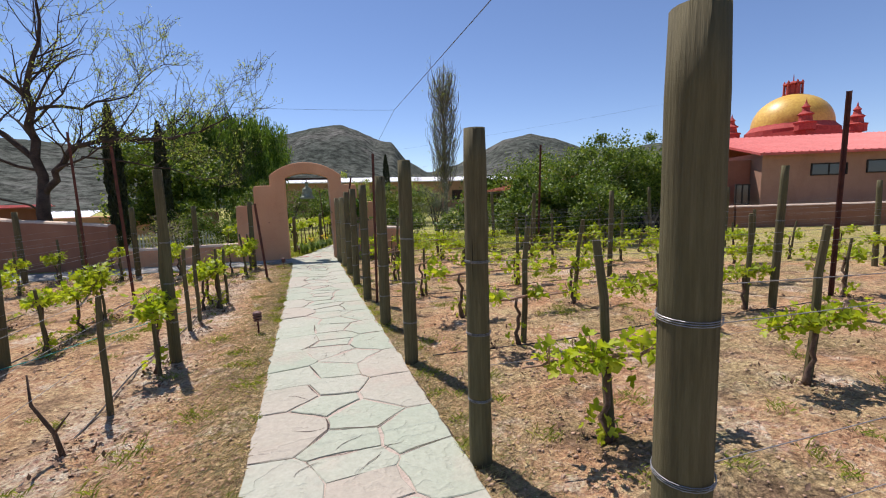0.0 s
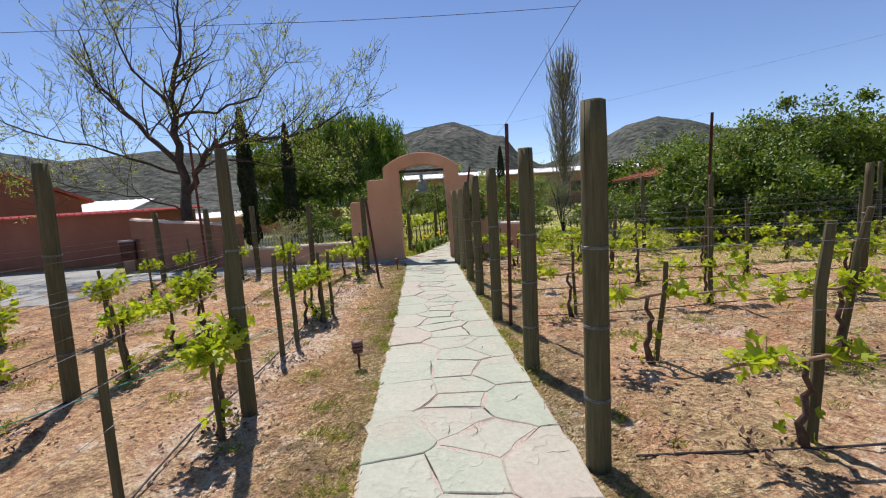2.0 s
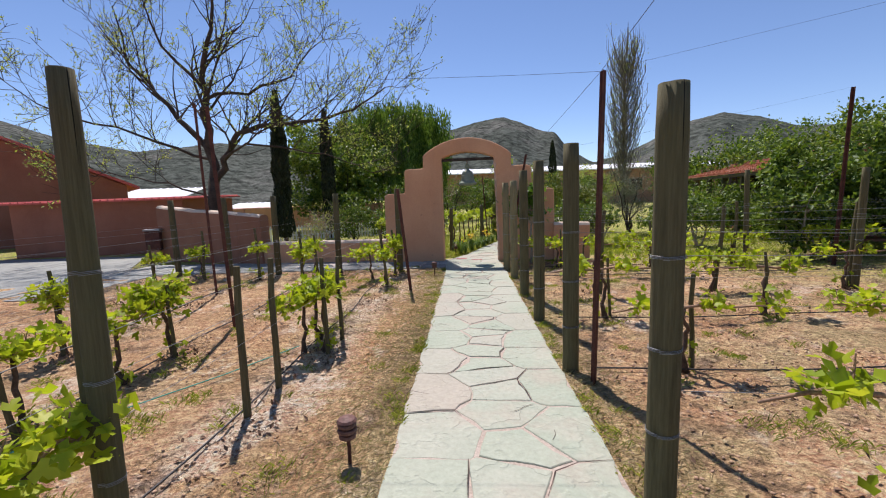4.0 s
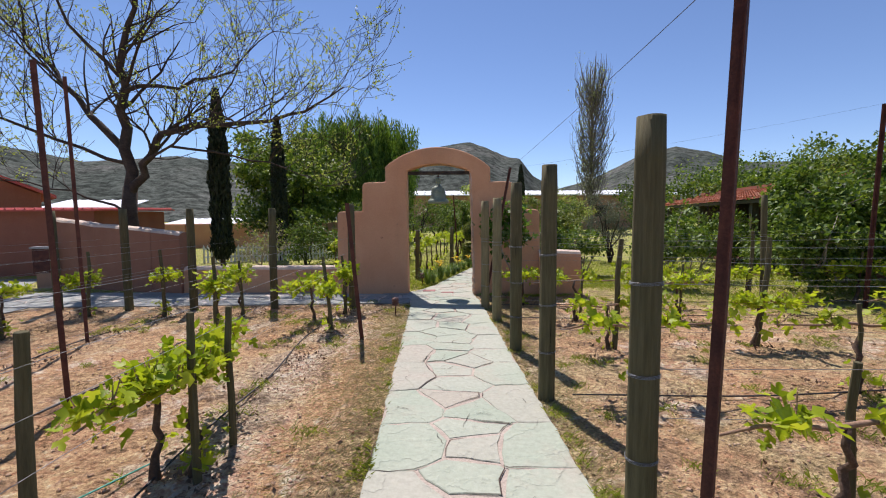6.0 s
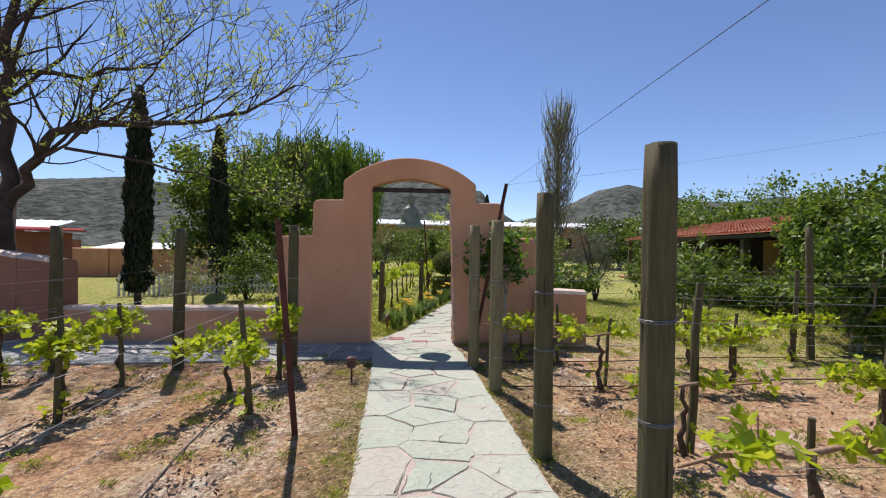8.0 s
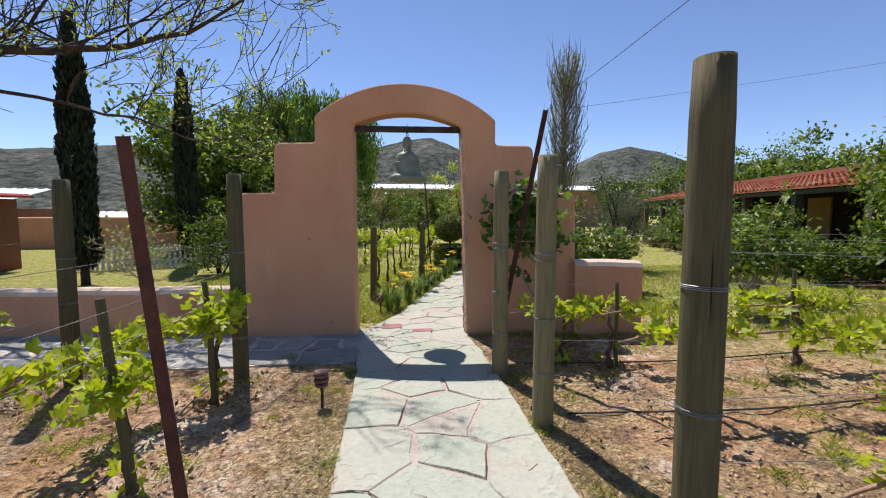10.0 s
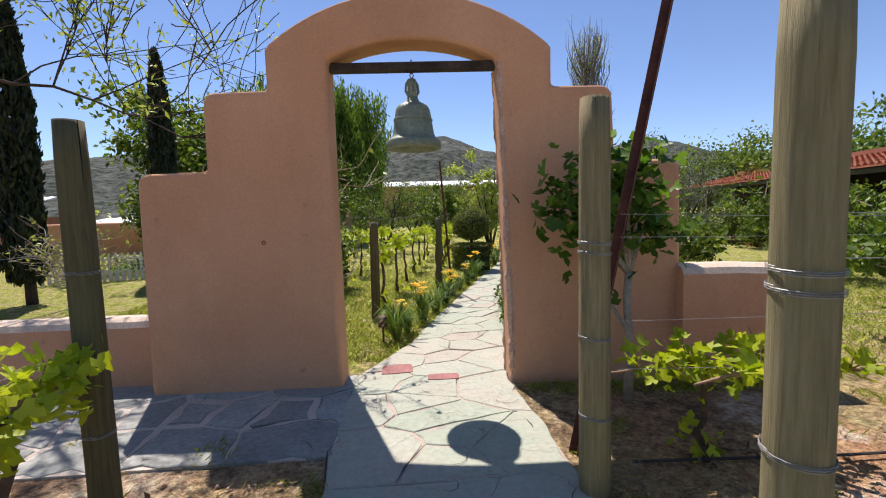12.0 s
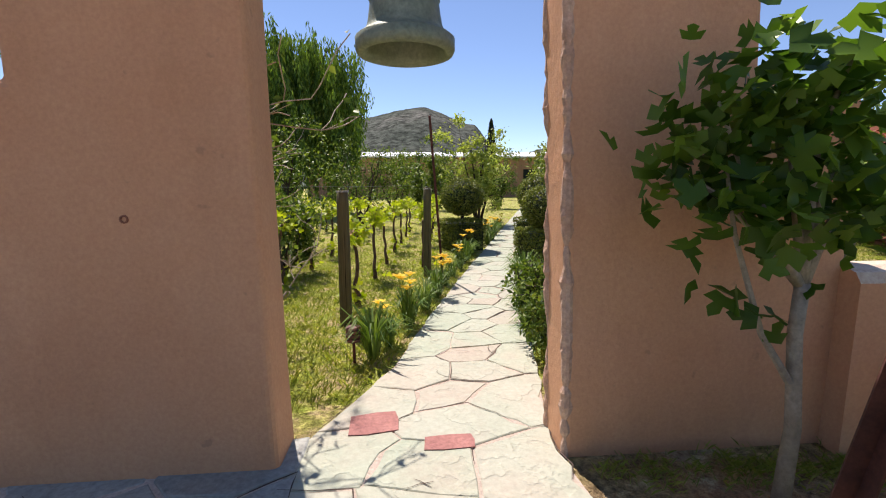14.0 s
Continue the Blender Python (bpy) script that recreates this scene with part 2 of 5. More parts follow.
PICKET = surface("white_paint_wood", (0.66, 0.66, 0.62), (0.78, 0.78, 0.74), 4, 40)
GLASS = Nodes("window_glass").done((0.02, 0.025, 0.03), 0.08, 0.0, 0.6)
YELLOWWALL = surface("ochre_wall", (0.42, 0.31, 0.12), (0.5, 0.38, 0.17), 2, 30)
VINELEAF = foliage("vine_leaf", (0.26, 0.36, 0.012), (0.42, 0.52, 0.022), (0.55, 0.60, 0.05), 0.5)
FIGLEAF = foliage("fig_leaf", (0.05, 0.115, 0.015), (0.10, 0.205, 0.026), (0.20, 0.33, 0.045), 0.5, 0.4)
WILLOWLEAF = foliage("willow_leaf", (0.06, 0.12, 0.018), (0.14, 0.25, 0.035), (0.27, 0.40, 0.07), 0.4)
TREELEAF = foliage("broad_leaf", (0.045, 0.09, 0.012), (0.12, 0.20, 0.028), (0.27, 0.35, 0.06), 0.4)
BUDLEAF = foliage("young_leaf", (0.26, 0.34, 0.06), (0.38, 0.46, 0.11), (0.50, 0.56, 0.20), 0.5)
# also colours the topiary cores, as the shade between their leaves
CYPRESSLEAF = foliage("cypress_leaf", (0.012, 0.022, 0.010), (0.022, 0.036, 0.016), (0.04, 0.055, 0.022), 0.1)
BOXLEAF = foliage("box_leaf", (0.09, 0.13, 0.02), (0.17, 0.21, 0.035), (0.28, 0.30, 0.07), 0.3)
OLIVELEAF = foliage("olive_leaf", (0.10, 0.12, 0.08), (0.16, 0.18, 0.12), (0.24, 0.26, 0.18), 0.2)
GRASS = foliage("green_grass", (0.19, 0.26, 0.03), (0.32, 0.38, 0.055), (0.48, 0.47, 0.12), 0.45)
STRAW = foliage("dry_grass", (0.27, 0.21, 0.10), (0.38, 0.30, 0.15), (0.34, 0.33, 0.12), 0.25)
LILYLEAF = foliage("lily_leaf", (0.07, 0.14, 0.02), (0.12, 0.21, 0.03), (0.20, 0.29, 0.06), 0.35)
LILYFLOWER = foliage("orange_petal", (0.80, 0.40, 0.01), (0.85, 0.52, 0.02), (0.85, 0.62, 0.04), 0.3)


# ---- building blocks ----
def gz(y):
    """The height of the ground: it falls gently along the walk."""
    return float(np.interp(y, (-5, 0, 5, 8, 14.5, 20), (-0.10, -0.12, -0.20, -0.29, -0.34, -0.36)))


class Geo:
    """Collects vertices and faces of one part."""

    def __init__(self):
        self.v, self.f = [], []

    def add(self, verts, faces):
        k = len(self.v)
        self.v += [tuple(p) for p in verts]
        self.f += [tuple(i + k for i in f) for f in faces]
        return self

    def box(self, a, b, m=None):
        (x0, y0, z0), (x1, y1, z1) = a, b
        vs = [Vector(p) for p in ((x0, y0, z0), (x1, y0, z0), (x1, y1, z0), (x0, y1, z0), (x0, y0, z1), (x1, y0, z1), (x1, y1, z1), (x0, y1, z1))]
        if m:
            vs = [m @ p for p in vs]
        return self.add(vs, ((3, 2, 1, 0), (4, 5, 6, 7), (0, 1, 5, 4), (1, 2, 6, 5), (2, 3, 7, 6), (3, 0, 4, 7)))

    def tube(self, pts, radii, seg=6, cap=True):
        pts = [Vector(p) for p in pts]
        rings = []
        side = None
        for i, p in enumerate(pts):
            d = (pts[min(i + 1, len(pts) - 1)] - pts[max(i - 1, 0)]).normalized()
            if side is None:
                side = d.orthogonal().normalized()
            side = (side - d * side.dot(d)).normalized()
            other = d.cross(side)
            r = radii[i] if isinstance(radii, (list, tuple)) else radii
            rings += [p + (side * math.cos(a) + other * math.sin(a)) * r for a in (2 * math.pi * j / seg for j in range(seg))]
        fs = [(i * seg + j, i * seg + (j + 1) % seg, (i + 1) * seg + (j + 1) % seg, (i + 1) * seg + j) for i in range(len(pts) - 1) for j in range(seg)]
        if cap:
            fs += [tuple(range(seg))[::-1], tuple(range((len(pts) - 1) * seg, len(pts) * seg))]
        return self.add(rings, fs)

    def lathe(self, profile, seg=20, at=(0, 0, 0)):
        vs = [(at[0] + r * math.cos(2 * math.pi * j / seg), at[1] + r * math.sin(2 * math.pi * j / seg), at[2] + z) for r, z in profile for j in range(seg)]
        fs = [(i * seg + j, i * seg + (j + 1) % seg, (i + 1) * seg + (j + 1) % seg, (i + 1) * seg + j) for i in range(len(profile) - 1) for j in range(seg)]
        return self.add(vs, fs)

    def prism(self, outline, z0, z1, m=None):
        """A flat outline (x, y) raised from z0 to z1."""
        n = len(outline)
        vs = [Vector((x, y, z)) for z in (z0, z1) for x, y in outline]
        if m:
            vs = [m @ p for p in vs]
        return self.add(vs, [tuple(range(n))[::-1], tuple(range(n, 2 * n))] + [(i, (i + 1) % n, n + (i + 1) % n, n + i) for i in range(n)])

    def mesh(self, name, material, smooth=False):
        me = bpy.data.meshes.new(name)
        me.from_pydata(self.v, [], self.f)
        me.materials.append(material)
        if smooth:
            me.polygons.foreach_set("use_smooth", [True] * len(me.polygons))
        me.update()
        return me


def part(name, geo, material, parent=None, label="", smooth=False, bevel=0.0):
    """Links what geo holds as one mesh object, under a thing or part."""
    ob = new(name, geo.mesh(name, material, smooth) if isinstance(geo, Geo) else geo)
    ob.parent = parent
    if label:
        ob["label"] = label
    if bevel:
        mod = ob.modifiers.new("rounded", "BEVEL")
        mod.width, mod.segments, mod.limit_method, mod.angle_limit = bevel, 3, "ANGLE", radians(40)
    return ob


def thing(name, label, category, group="", at=(0, 0, 0), turn=0.0, kind=""):
    ob = new(name)
    ob.matrix_basis = pose(*at, 0, 0, turn)
    return tagged(ob, label, category, group, kind)


def leaf_mesh(name, centre, size, material, up=0.3, lobed=False, droop=None, aspect=0.6):
    """Many leaves as one mesh: a folded blade at each centre; droop: the way that leaves hang."""
    n = len(centre)
    rng = np.random.default_rng(n)
    d = rng.normal(size=(n, 3)) if droop is None else np.array(droop) + rng.normal(size=(n, 3)) * 0.25
    d /= np.linalg.norm(d, axis=1)[:, None]
    q = rng.normal(size=(n, 3)) + np.array((0, 0, up * 3))
    s = np.cross(d, q)
    s /= np.linalg.norm(s, axis=1)[:, None] + 1e-9
    nor = np.cross(s, d)
    L = (np.asarray(size) * rng.uniform(0.65, 1.25, n))[:, None]
    W = L * aspect
    if lobed:
        shape = ((0, 0.06, 0), (0.46, 0.04, 0.10), (0.66, 0.56, 0.16), (0.21, 0.52, 0.05), (0.30, 0.84, 0.05), (0, 1.12, -0.10), (-0.30, 0.84, 0.05), (-0.21, 0.52, 0.05), (-0.66, 0.56, 0.16), (-0.46, 0.04, 0.10), (0, 0.42, -0.02))
        faces = ((0, 1, 2), (0, 2, 10), (10, 2, 3), (10, 3, 4), (10, 4, 5), (10, 5, 6), (10, 6, 7), (10, 7, 8), (0, 10, 8), (0, 8, 9))
    else:
        shape = ((0, 0, 0), (0.5, 0.45, 0.10), (0, 1.0, 0), (-0.5, 0.45, 0.10))
        faces = ((0, 1, 2), (0, 2, 3))
    sh = np.array(shape)
    V = centre[:, None, :] + s[:, None, :] * (sh[:, 0][None, :, None] * W[:, None]) + d[:, None, :] * (sh[:, 1][None, :, None] * L[:, None]) + nor[:, None, :] * (sh[:, 2][None, :, None] * L[:, None])
    F = (np.array(faces)[None] + (np.arange(n) * len(shape))[:, None, None]).reshape(-1, 3)
    return tri_mesh(name, V.reshape(-1, 3), F, material)


def tri_mesh(name, V, F, material):
    me = bpy.data.meshes.new(name)
    me.vertices.add(len(V))
    me.vertices.foreach_set("co", np.asarray(V, dtype=np.float32).ravel())
    me.loops.add(F.size)
    me.loops.foreach_set("vertex_index", F.astype(np.int32).ravel())
    me.polygons.add(len(F))
    me.polygons.foreach_set("loop_start", np.arange(0, F.size, F.shape[1], dtype=np.int32))
    me.materials.append(material)
    me.update(calc_edges=True)
    return me


def blades(name, base, height, material, lean=0.35, width=0.006):
    """Grass: one bent blade of two triangles a base point."""
    n = len(base)
    rng = np.random.default_rng(n + 1)
    a = rng.uniform(0, 2 * np.pi, n)
    h = (np.asarray(height) * rng.uniform(0.5, 1.3, n))[:, None]
    out = np.stack((np.cos(a), np.sin(a), np.zeros(n)), 1)
    side = np.stack((-np.sin(a), np.cos(a), np.zeros(n)), 1) * width
    zz = np.array((0, 0, 1.0))
    V = np.stack((base - side, base + side, base + out * h * lean * 0.4 + zz * h * 0.6 + side * 0.7, base + out * h * lean * 1.2 + zz * h), 1)
    F = (np.array(((0, 1, 2), (0, 2, 3)))[None] + (np.arange(n) * 4)[:, None, None]).reshape(-1, 3)
    return tri_mesh(name, V.reshape(-1, 3), F, material)


def wander(a, b, n, amount, rng):
    a, b = np.array(a, float), np.array(b, float)
    pts = [a + (b - a) * i / n for i in range(n + 1)]
    for i in range(1, n):
        pts[i] = pts[i] + rng.normal(size=3) * amount
    return pts


# ---- ground, hills ----
def relief(x, y):
    """Dug hollows and heaped earth along the vine rows."""
    if x < -7.2 or x > 10:
        return 0.0
    if x < 0:
        d = min(abs(x - r) for r in (-1.62, -3.2, -4.6, -6.05))
    else:
        d = min(abs(y - r) for r in (0.85, 2.33, 4.19, 5.69, 7.50, 9.20, 10.59, 12.12, 13.14))
    k = math.exp(-(d / 0.3) ** 2) * min(max((abs(x - 0.21) - 0.95) / 0.4, 0), 1)
    return k * (0.03 * noise.noise((x * 2.6, y * 2.6, 21)) + 0.045 * abs(noise.noise((x * 6.5, y * 6.5, 31))) - 0.01)


def ground():
    near = np.arange(-9.0, 9.01, 0.09)
    far = 9.0 + np.cumsum(np.geomspace(0.12, 260, 46))
    xs = np.concatenate((-far[::-1], near, far))
    ynear = np.arange(-2.0, 16.0, 0.09)
    ys = np.concatenate((-2.0 - np.cumsum(np.geomspace(0.12, 260, 40))[::-1], ynear, 16.0 + np.cumsum(np.geomspace(0.12, 260, 46))))
    V = []
    for y in ys:
        base = gz(y)
        for x in xs:
            paved = min(max((abs(x - 0.21) - 0.62) / 0.3, 0), 1) * min(max((13.4 - y) / 0.4, 0), 1)
            fade = 1.0 if abs(x) < 12 else 0.2
            z = base
            if -3 < y < 17 and abs(x) < 14 and paved > 0:
                z += paved * fade * (noise.noise((x * 0.9, y * 0.9, 1)) * 0.035 + noise.noise((x * 3.1, y * 3.1, 5)) * 0.03 + abs(noise.noise((x * 5.5, y * 5.5, 9))) * 0.035 + relief(x, y))
            V.append((x, y, z - 0.012))
    nx, ny = len(xs), len(ys)
    i = np.arange(nx * (ny - 1)).reshape(ny - 1, nx)[:, :-1].ravel()
    F = np.stack((i, i + 1, i + nx + 1, i + nx), 1)
    ob = new("ground", tri_mesh("ground", np.array(V), F, SOIL))
    ob.data.polygons.foreach_set("use_smooth", [True] * len(ob.data.polygons))
    tagged(ob, "reddish dry vineyard soil with patchy grass and lawn", "ground", kind="structure")


def hills():
    # skyline: bearing in degrees, elevation in degrees
    line = ((-80, 8.0), (-60, 8.6), (-48, 8.0), (-44, 6.7), (-38, 5.7), (-30, 6.8), (-20, 6.2), (-8, 5.6), (-3, 7.9), (1, 8.8), (4.9, 9.4), (7, 8.7), (9.5, 7.6), (11.5, 7.2), (13, 5.2), (16, 3.4), (20, 4.4), (23, 5.7), (26, 7.1), (29.5, 7.7), (33, 6.8), (36, 5.6), (41, 5.3), (44.5, 5.7), (49, 4.2), (56, 3.2), (70, 3.0), (95, 4.0))
    az = np.radians(np.arange(-80, 95, 0.35))
    el = np.interp(np.degrees(az), [p[0] for p in line], [p[1] for p in line])
    rs = np.linspace(190, 620, 44)
    V = []
    for r in rs:
        k = min((r - 190) / 330, 1.0)
        rise = (k * k * (3 - 2 * k)) ** 0.85
        if r > 520:
            rise *= 1 - 0.5 * ((r - 520) / 100) ** 2
        for a, e in zip(az, el):
            top = math.tan(math.radians(e)) * 520
            w = noise.fractal((a * 14, r / 60, 3.0), 1.0, 2.0, 5)
            f = noise.fractal((a * 70, r / 12, 8.0), 1.0, 2.0, 3)
            V.append((math.sin(a) * r, math.cos(a) * r, -6 + (top + 6) * rise * (1 + 0.16 * w * (1 - rise)) + f * 0.8 * rise))
    n = len(az)
    i = np.arange(n * (len(rs) - 1)).reshape(len(rs) - 1, n)[:, :-1].ravel()
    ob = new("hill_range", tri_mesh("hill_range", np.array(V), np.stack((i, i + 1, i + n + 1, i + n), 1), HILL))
    ob.data.polygons.foreach_set("use_smooth", [True] * len(ob.data.polygons))
    tagged(ob, "wooded grey-green hills with rocky tops on the skyline", "hills", kind="structure")


ground()
hills()


# ---- gate and garden walls ----
GATE = pose(0.115, 14.59, 0, 0, 0, -3)
THICK = 0.29


def arc(x0, z0, xm, zm, x1, z1, n):
    """Points of the circle through three points, from the first to the last."""
    a, b, c = complex(x0, z0), complex(xm, zm), complex(x1, z1)
    w = (c - a) / (b - a)
    o = (b - a) * (w - abs(w) ** 2) / (2j * w.imag) + a
    r = abs(a - o)
    angles = [math.atan2((p - o).imag, (p - o).real) for p in (a, b, c)]
    s, e = angles[0], angles[2]
    return [(o.real + r * math.cos(s + (e - s) * i / n), o.imag + r * math.sin(s + (e - s) * i / n)) for i in range(n + 1)]


def upright(outline, y0, y1, m):
    g = Geo()
    n = len(outline)
    vs = [m @ Vector((x, y, z)) for y in (y0, y1) for x, z in outline]
    return g.add(vs, [tuple(range(n)), tuple(range(n, 2 * n))[::-1]] + [(i, n + i, n + (i + 1) % n, (i + 1) % n) for i in range(n)])


def rounded(pts, r, n=4):
    """Rounds the corners of an outline that carry a radius (third number)."""
    out = []
    for i, p in enumerate(pts):
        if len(p) == 2:
            out.append(p)
            continue
        a, b, c = Vector(pts[i - 1][:2]), Vector(p[:2]), Vector(pts[(i + 1) % len(pts)][:2])
        p0, p2 = b + (a - b).normalized() * p[2], b + (c - b).normalized() * p[2]
        for k in range(n + 1):
            t = k / n
            q = p0 * (1 - t) ** 2 + b * 2 * t * (1 - t) + p2 * t * t
            out.append((q.x, q.y))
    return out


def gate():
    top = arc(-1.13, 2.40, -0.05, 2.78, 1.03, 2.38, 22)
    under = arc(0.63, 2.27, -0.03, 2.42, -0.69, 2.28, 14)
    outline = [(-2.23, -0.6), (-2.20, 1.44, 0.10), (-1.66, 1.45), (-1.65, 2.05, 0.10), (-1.16, 2.06), (-1.16, 2.36)] + top + [(1.06, 2.34), (1.06, 2.05), (1.54, 2.05, 0.10), (1.57, 1.46), (2.10, 1.46, 0.10), (2.14, -0.6), (0.71, -0.6), (0.70, 0.2), (0.67, 1.2)] + under + [(-0.695, 1.2), (-0.69, 0.2), (-0.68, -0.6)]
    g = upright(rounded(outline, 0.1), 0.0, THICK, GATE)
    ob = part("gate_wall", g, ADOBE, bevel=0.035)
    tagged(ob, "stepped terracotta-coloured rendered gate wall with arched opening", "gate wall", kind="structure")
    for x, z, r in ((-1.25, 0.88, 0.014),):
        part("wall_hole", Geo().lathe([(r * 1.35, -0.004), (r * 1.3, 0.004), (r * 0.9, 0.005), (r * 0.7, -0.004)], 12).mesh("wall_hole", BARN), BARN, ob, "small round hole").matrix_basis = GATE @ pose(x, -0.002, z, 90, 0, 0)


def worn_corner():
    """The broken, lumpy plaster edge of the jamb."""
    rng = np.random.default_rng(17)
    wall = bpy.data.objects["gate_wall"]
    for depth in (0.018, THICK - 0.02):
        g = Geo()
        seg, zs = 9, np.arange(-0.36, 2.24, 0.035)
        vs = []
        for z in zs:
            cx = float(np.interp(z, (-0.6, 0.2, 1.2, 2.27), (0.71, 0.70, 0.67, 0.635))) + 0.014
            r = 0.022 + 0.016 * noise.noise((3.1, depth * 9, z * 5)) + 0.012 * noise.noise((8, depth, z * 17))
            vs += [GATE @ Vector((cx + r * math.cos(q) * 1.1 + rng.normal() * 0.002, depth + r * math.sin(q) * 1.1, z)) for q in (2 * math.pi * k / seg for k in range(seg))]
        n = len(zs)
        g.add(vs, [(i * seg + k, i * seg + (k + 1) % seg, (i + 1) * seg + (k + 1) % seg, (i + 1) * seg + k) for i in range(n - 1) for k in range(seg)])
        part("worn_edge", g, WORN, wall, "chipped paler plaster along the corner")


def wall_run(name, pts, tops, thick, material, label, cap=None):
    """A rendered garden wall along points, with an uneven rounded top."""
    g, c = Geo(), Geo()
    for (a, b), (t0, t1) in zip(zip(pts, pts[1:]), zip(tops, tops[1:])):
        a, b = Vector((*a, 0)), Vector((*b, 0))
        d = b - a
        n = max(2, int(d.length / 0.35))
        side = Vector((-d.y, d.x, 0)).normalized() * thick / 2
        rows = []
        for i in range(n + 1):
            p = a + d * i / n
            z = t0 + (t1 - t0) * i / n + noise.noise((p.x * 1.7, p.y * 1.7, 2)) * 0.025
            prof = ((-1.06, -0.7), (-1.0, z - 0.06), (-0.8, z - 0.012), (-0.3, z + 0.012), (0.3, z + 0.012), (0.8, z - 0.012), (1.0, z - 0.06), (1.06, -0.7))
            rows.append([(p.x + side.x * s, p.y + side.y * s, zz) for s, zz in prof])
        k = 8
        vs = [v for r in rows for v in r]
        fs = [(i * k + j, (i + 1) * k + j, (i + 1) * k + j + 1, i * k + j + 1) for i in range(n) for j in range(k - 1) if not (cap and 1 <= j <= 5)]
        g.add(vs, fs + [tuple(range(k)), tuple(range(n * k, n * k + k))[::-1]])
        if cap:
            c.add(vs, [(i * k + j, (i + 1) * k + j, (i + 1) * k + j + 1, i * k + j + 1) for i in range(n) for j in range(1, 6)])
    ob = part(name, g, material, smooth=False)
    tagged(ob, label, "garden wall", kind="structure")
    if cap:
        part("wall_cap", c, cap, ob, "bare pale render along the worn top")


gate()
worn_corner()
wall_run("wall_low_west", [(-1.92, 15.06), (-3.6, 15.12), (-5.6, 15.2)], [0.24, 0.23, 0.24], 0.30, ADOBE, "low terracotta garden wall with worn pale top", CAP)
wall_run("wall_low_east", [(2.2, 14.52), (3.05, 14.42)], [0.60, 0.58], 0.30, ADOBE, "short low terracotta wall beside the gate", CAP)
wall_run("wall_tall_west", [(-5.55, 15.15), (-6.3, 15.35), (-8.0, 15.95), (-9.5, 16.55)], [1.0, 1.08, 1.2, 1.34], 0.34, OLDADOBE, "taller terracotta garden wall with crumbling top edge", CAP)


def beam_and_bell():
    g = Geo().box((-0.80, 0.10, 2.215), (0.76, 0.18, 2.285), GATE)
    beam = part("bell_beam", g, BARK, bevel=0.012)
    tagged(beam, "weathered wooden beam across the gate opening", "beam")
    bell = thing("bell", "old green-grey bronze bell hanging from a beam", "bell", at=tuple(GATE @ Vector((-0.04, 0.15, 0))), turn=-3)
    prof = [(0.0, 2.02), (0.045, 2.02), (0.055, 1.985), (0.085, 1.965), (0.122, 1.945), (0.138, 1.92), (0.146, 1.88), (0.156, 1.81), (0.163, 1.76), (0.170, 1.72), (0.182, 1.695), (0.208, 1.675), (0.226, 1.662), (0.226, 1.62), (0.218, 1.602), (0.195, 1.598), (0.16, 1.64), (0.14, 1.74), (0.12, 1.88), (0.06, 1.95), (0.0, 1.955)]
    part("body", Geo().lathe(prof, 32), BRONZE, bell, smooth=True)
    part("band", Geo().lathe([(0.151, 1.845), (0.159, 1.84), (0.160, 1.828), (0.153, 1.822)], 28), BRONZE, bell)
    crown = Geo().lathe([(0.034, 2.015), (0.04, 2.05), (0.034, 2.10), (0.042, 2.135), (0.03, 2.16), (0.0, 2.165)], 12)
    for a in range(4):
        c, s = math.cos(a * math.pi / 2 + 0.5), math.sin(a * math.pi / 2 + 0.5)
        crown.tube([(0.03 * c, 0.03 * s, 2.02), (0.058 * c, 0.058 * s, 2.06), (0.05 * c, 0.05 * s, 2.12), (0.025 * c, 0.025 * s, 2.155)], 0.011, 6)
    part("crown", crown, BRONZE, bell)
    for k in range(4):
        ring = Geo()
        z = 2.19 + k * 0.034
        m = Matrix.Rotation(k * math.pi / 2, 4, "Z")
        ring.tube([m @ Vector((0.013 * math.cos(q), 0, z + 0.021 * math.sin(q))) for q in np.linspace(0, 2 * math.pi, 11)], 0.0045, 5, False)
        part("chain_link", ring, RUST, bell, "rusty chain link")
    cl = Geo().tube([(0, 0, 1.95), (0.01, 0.0, 1.75), (0.012, 0, 1.68)], [0.01, 0.012, 0.026], 8)
    part("clapper", cl, RUST, bell, "dark iron clapper")


beam_and_bell()


# ---- vineyard posts, stakes and wires ----
ROWS_EAST = (0.85, 2.33, 4.19, 5.69, 7.50, 9.20, 10.59, 12.12, 13.14)
ROWS_WEST = (-1.55, -3.15, -4.55, -6.0)


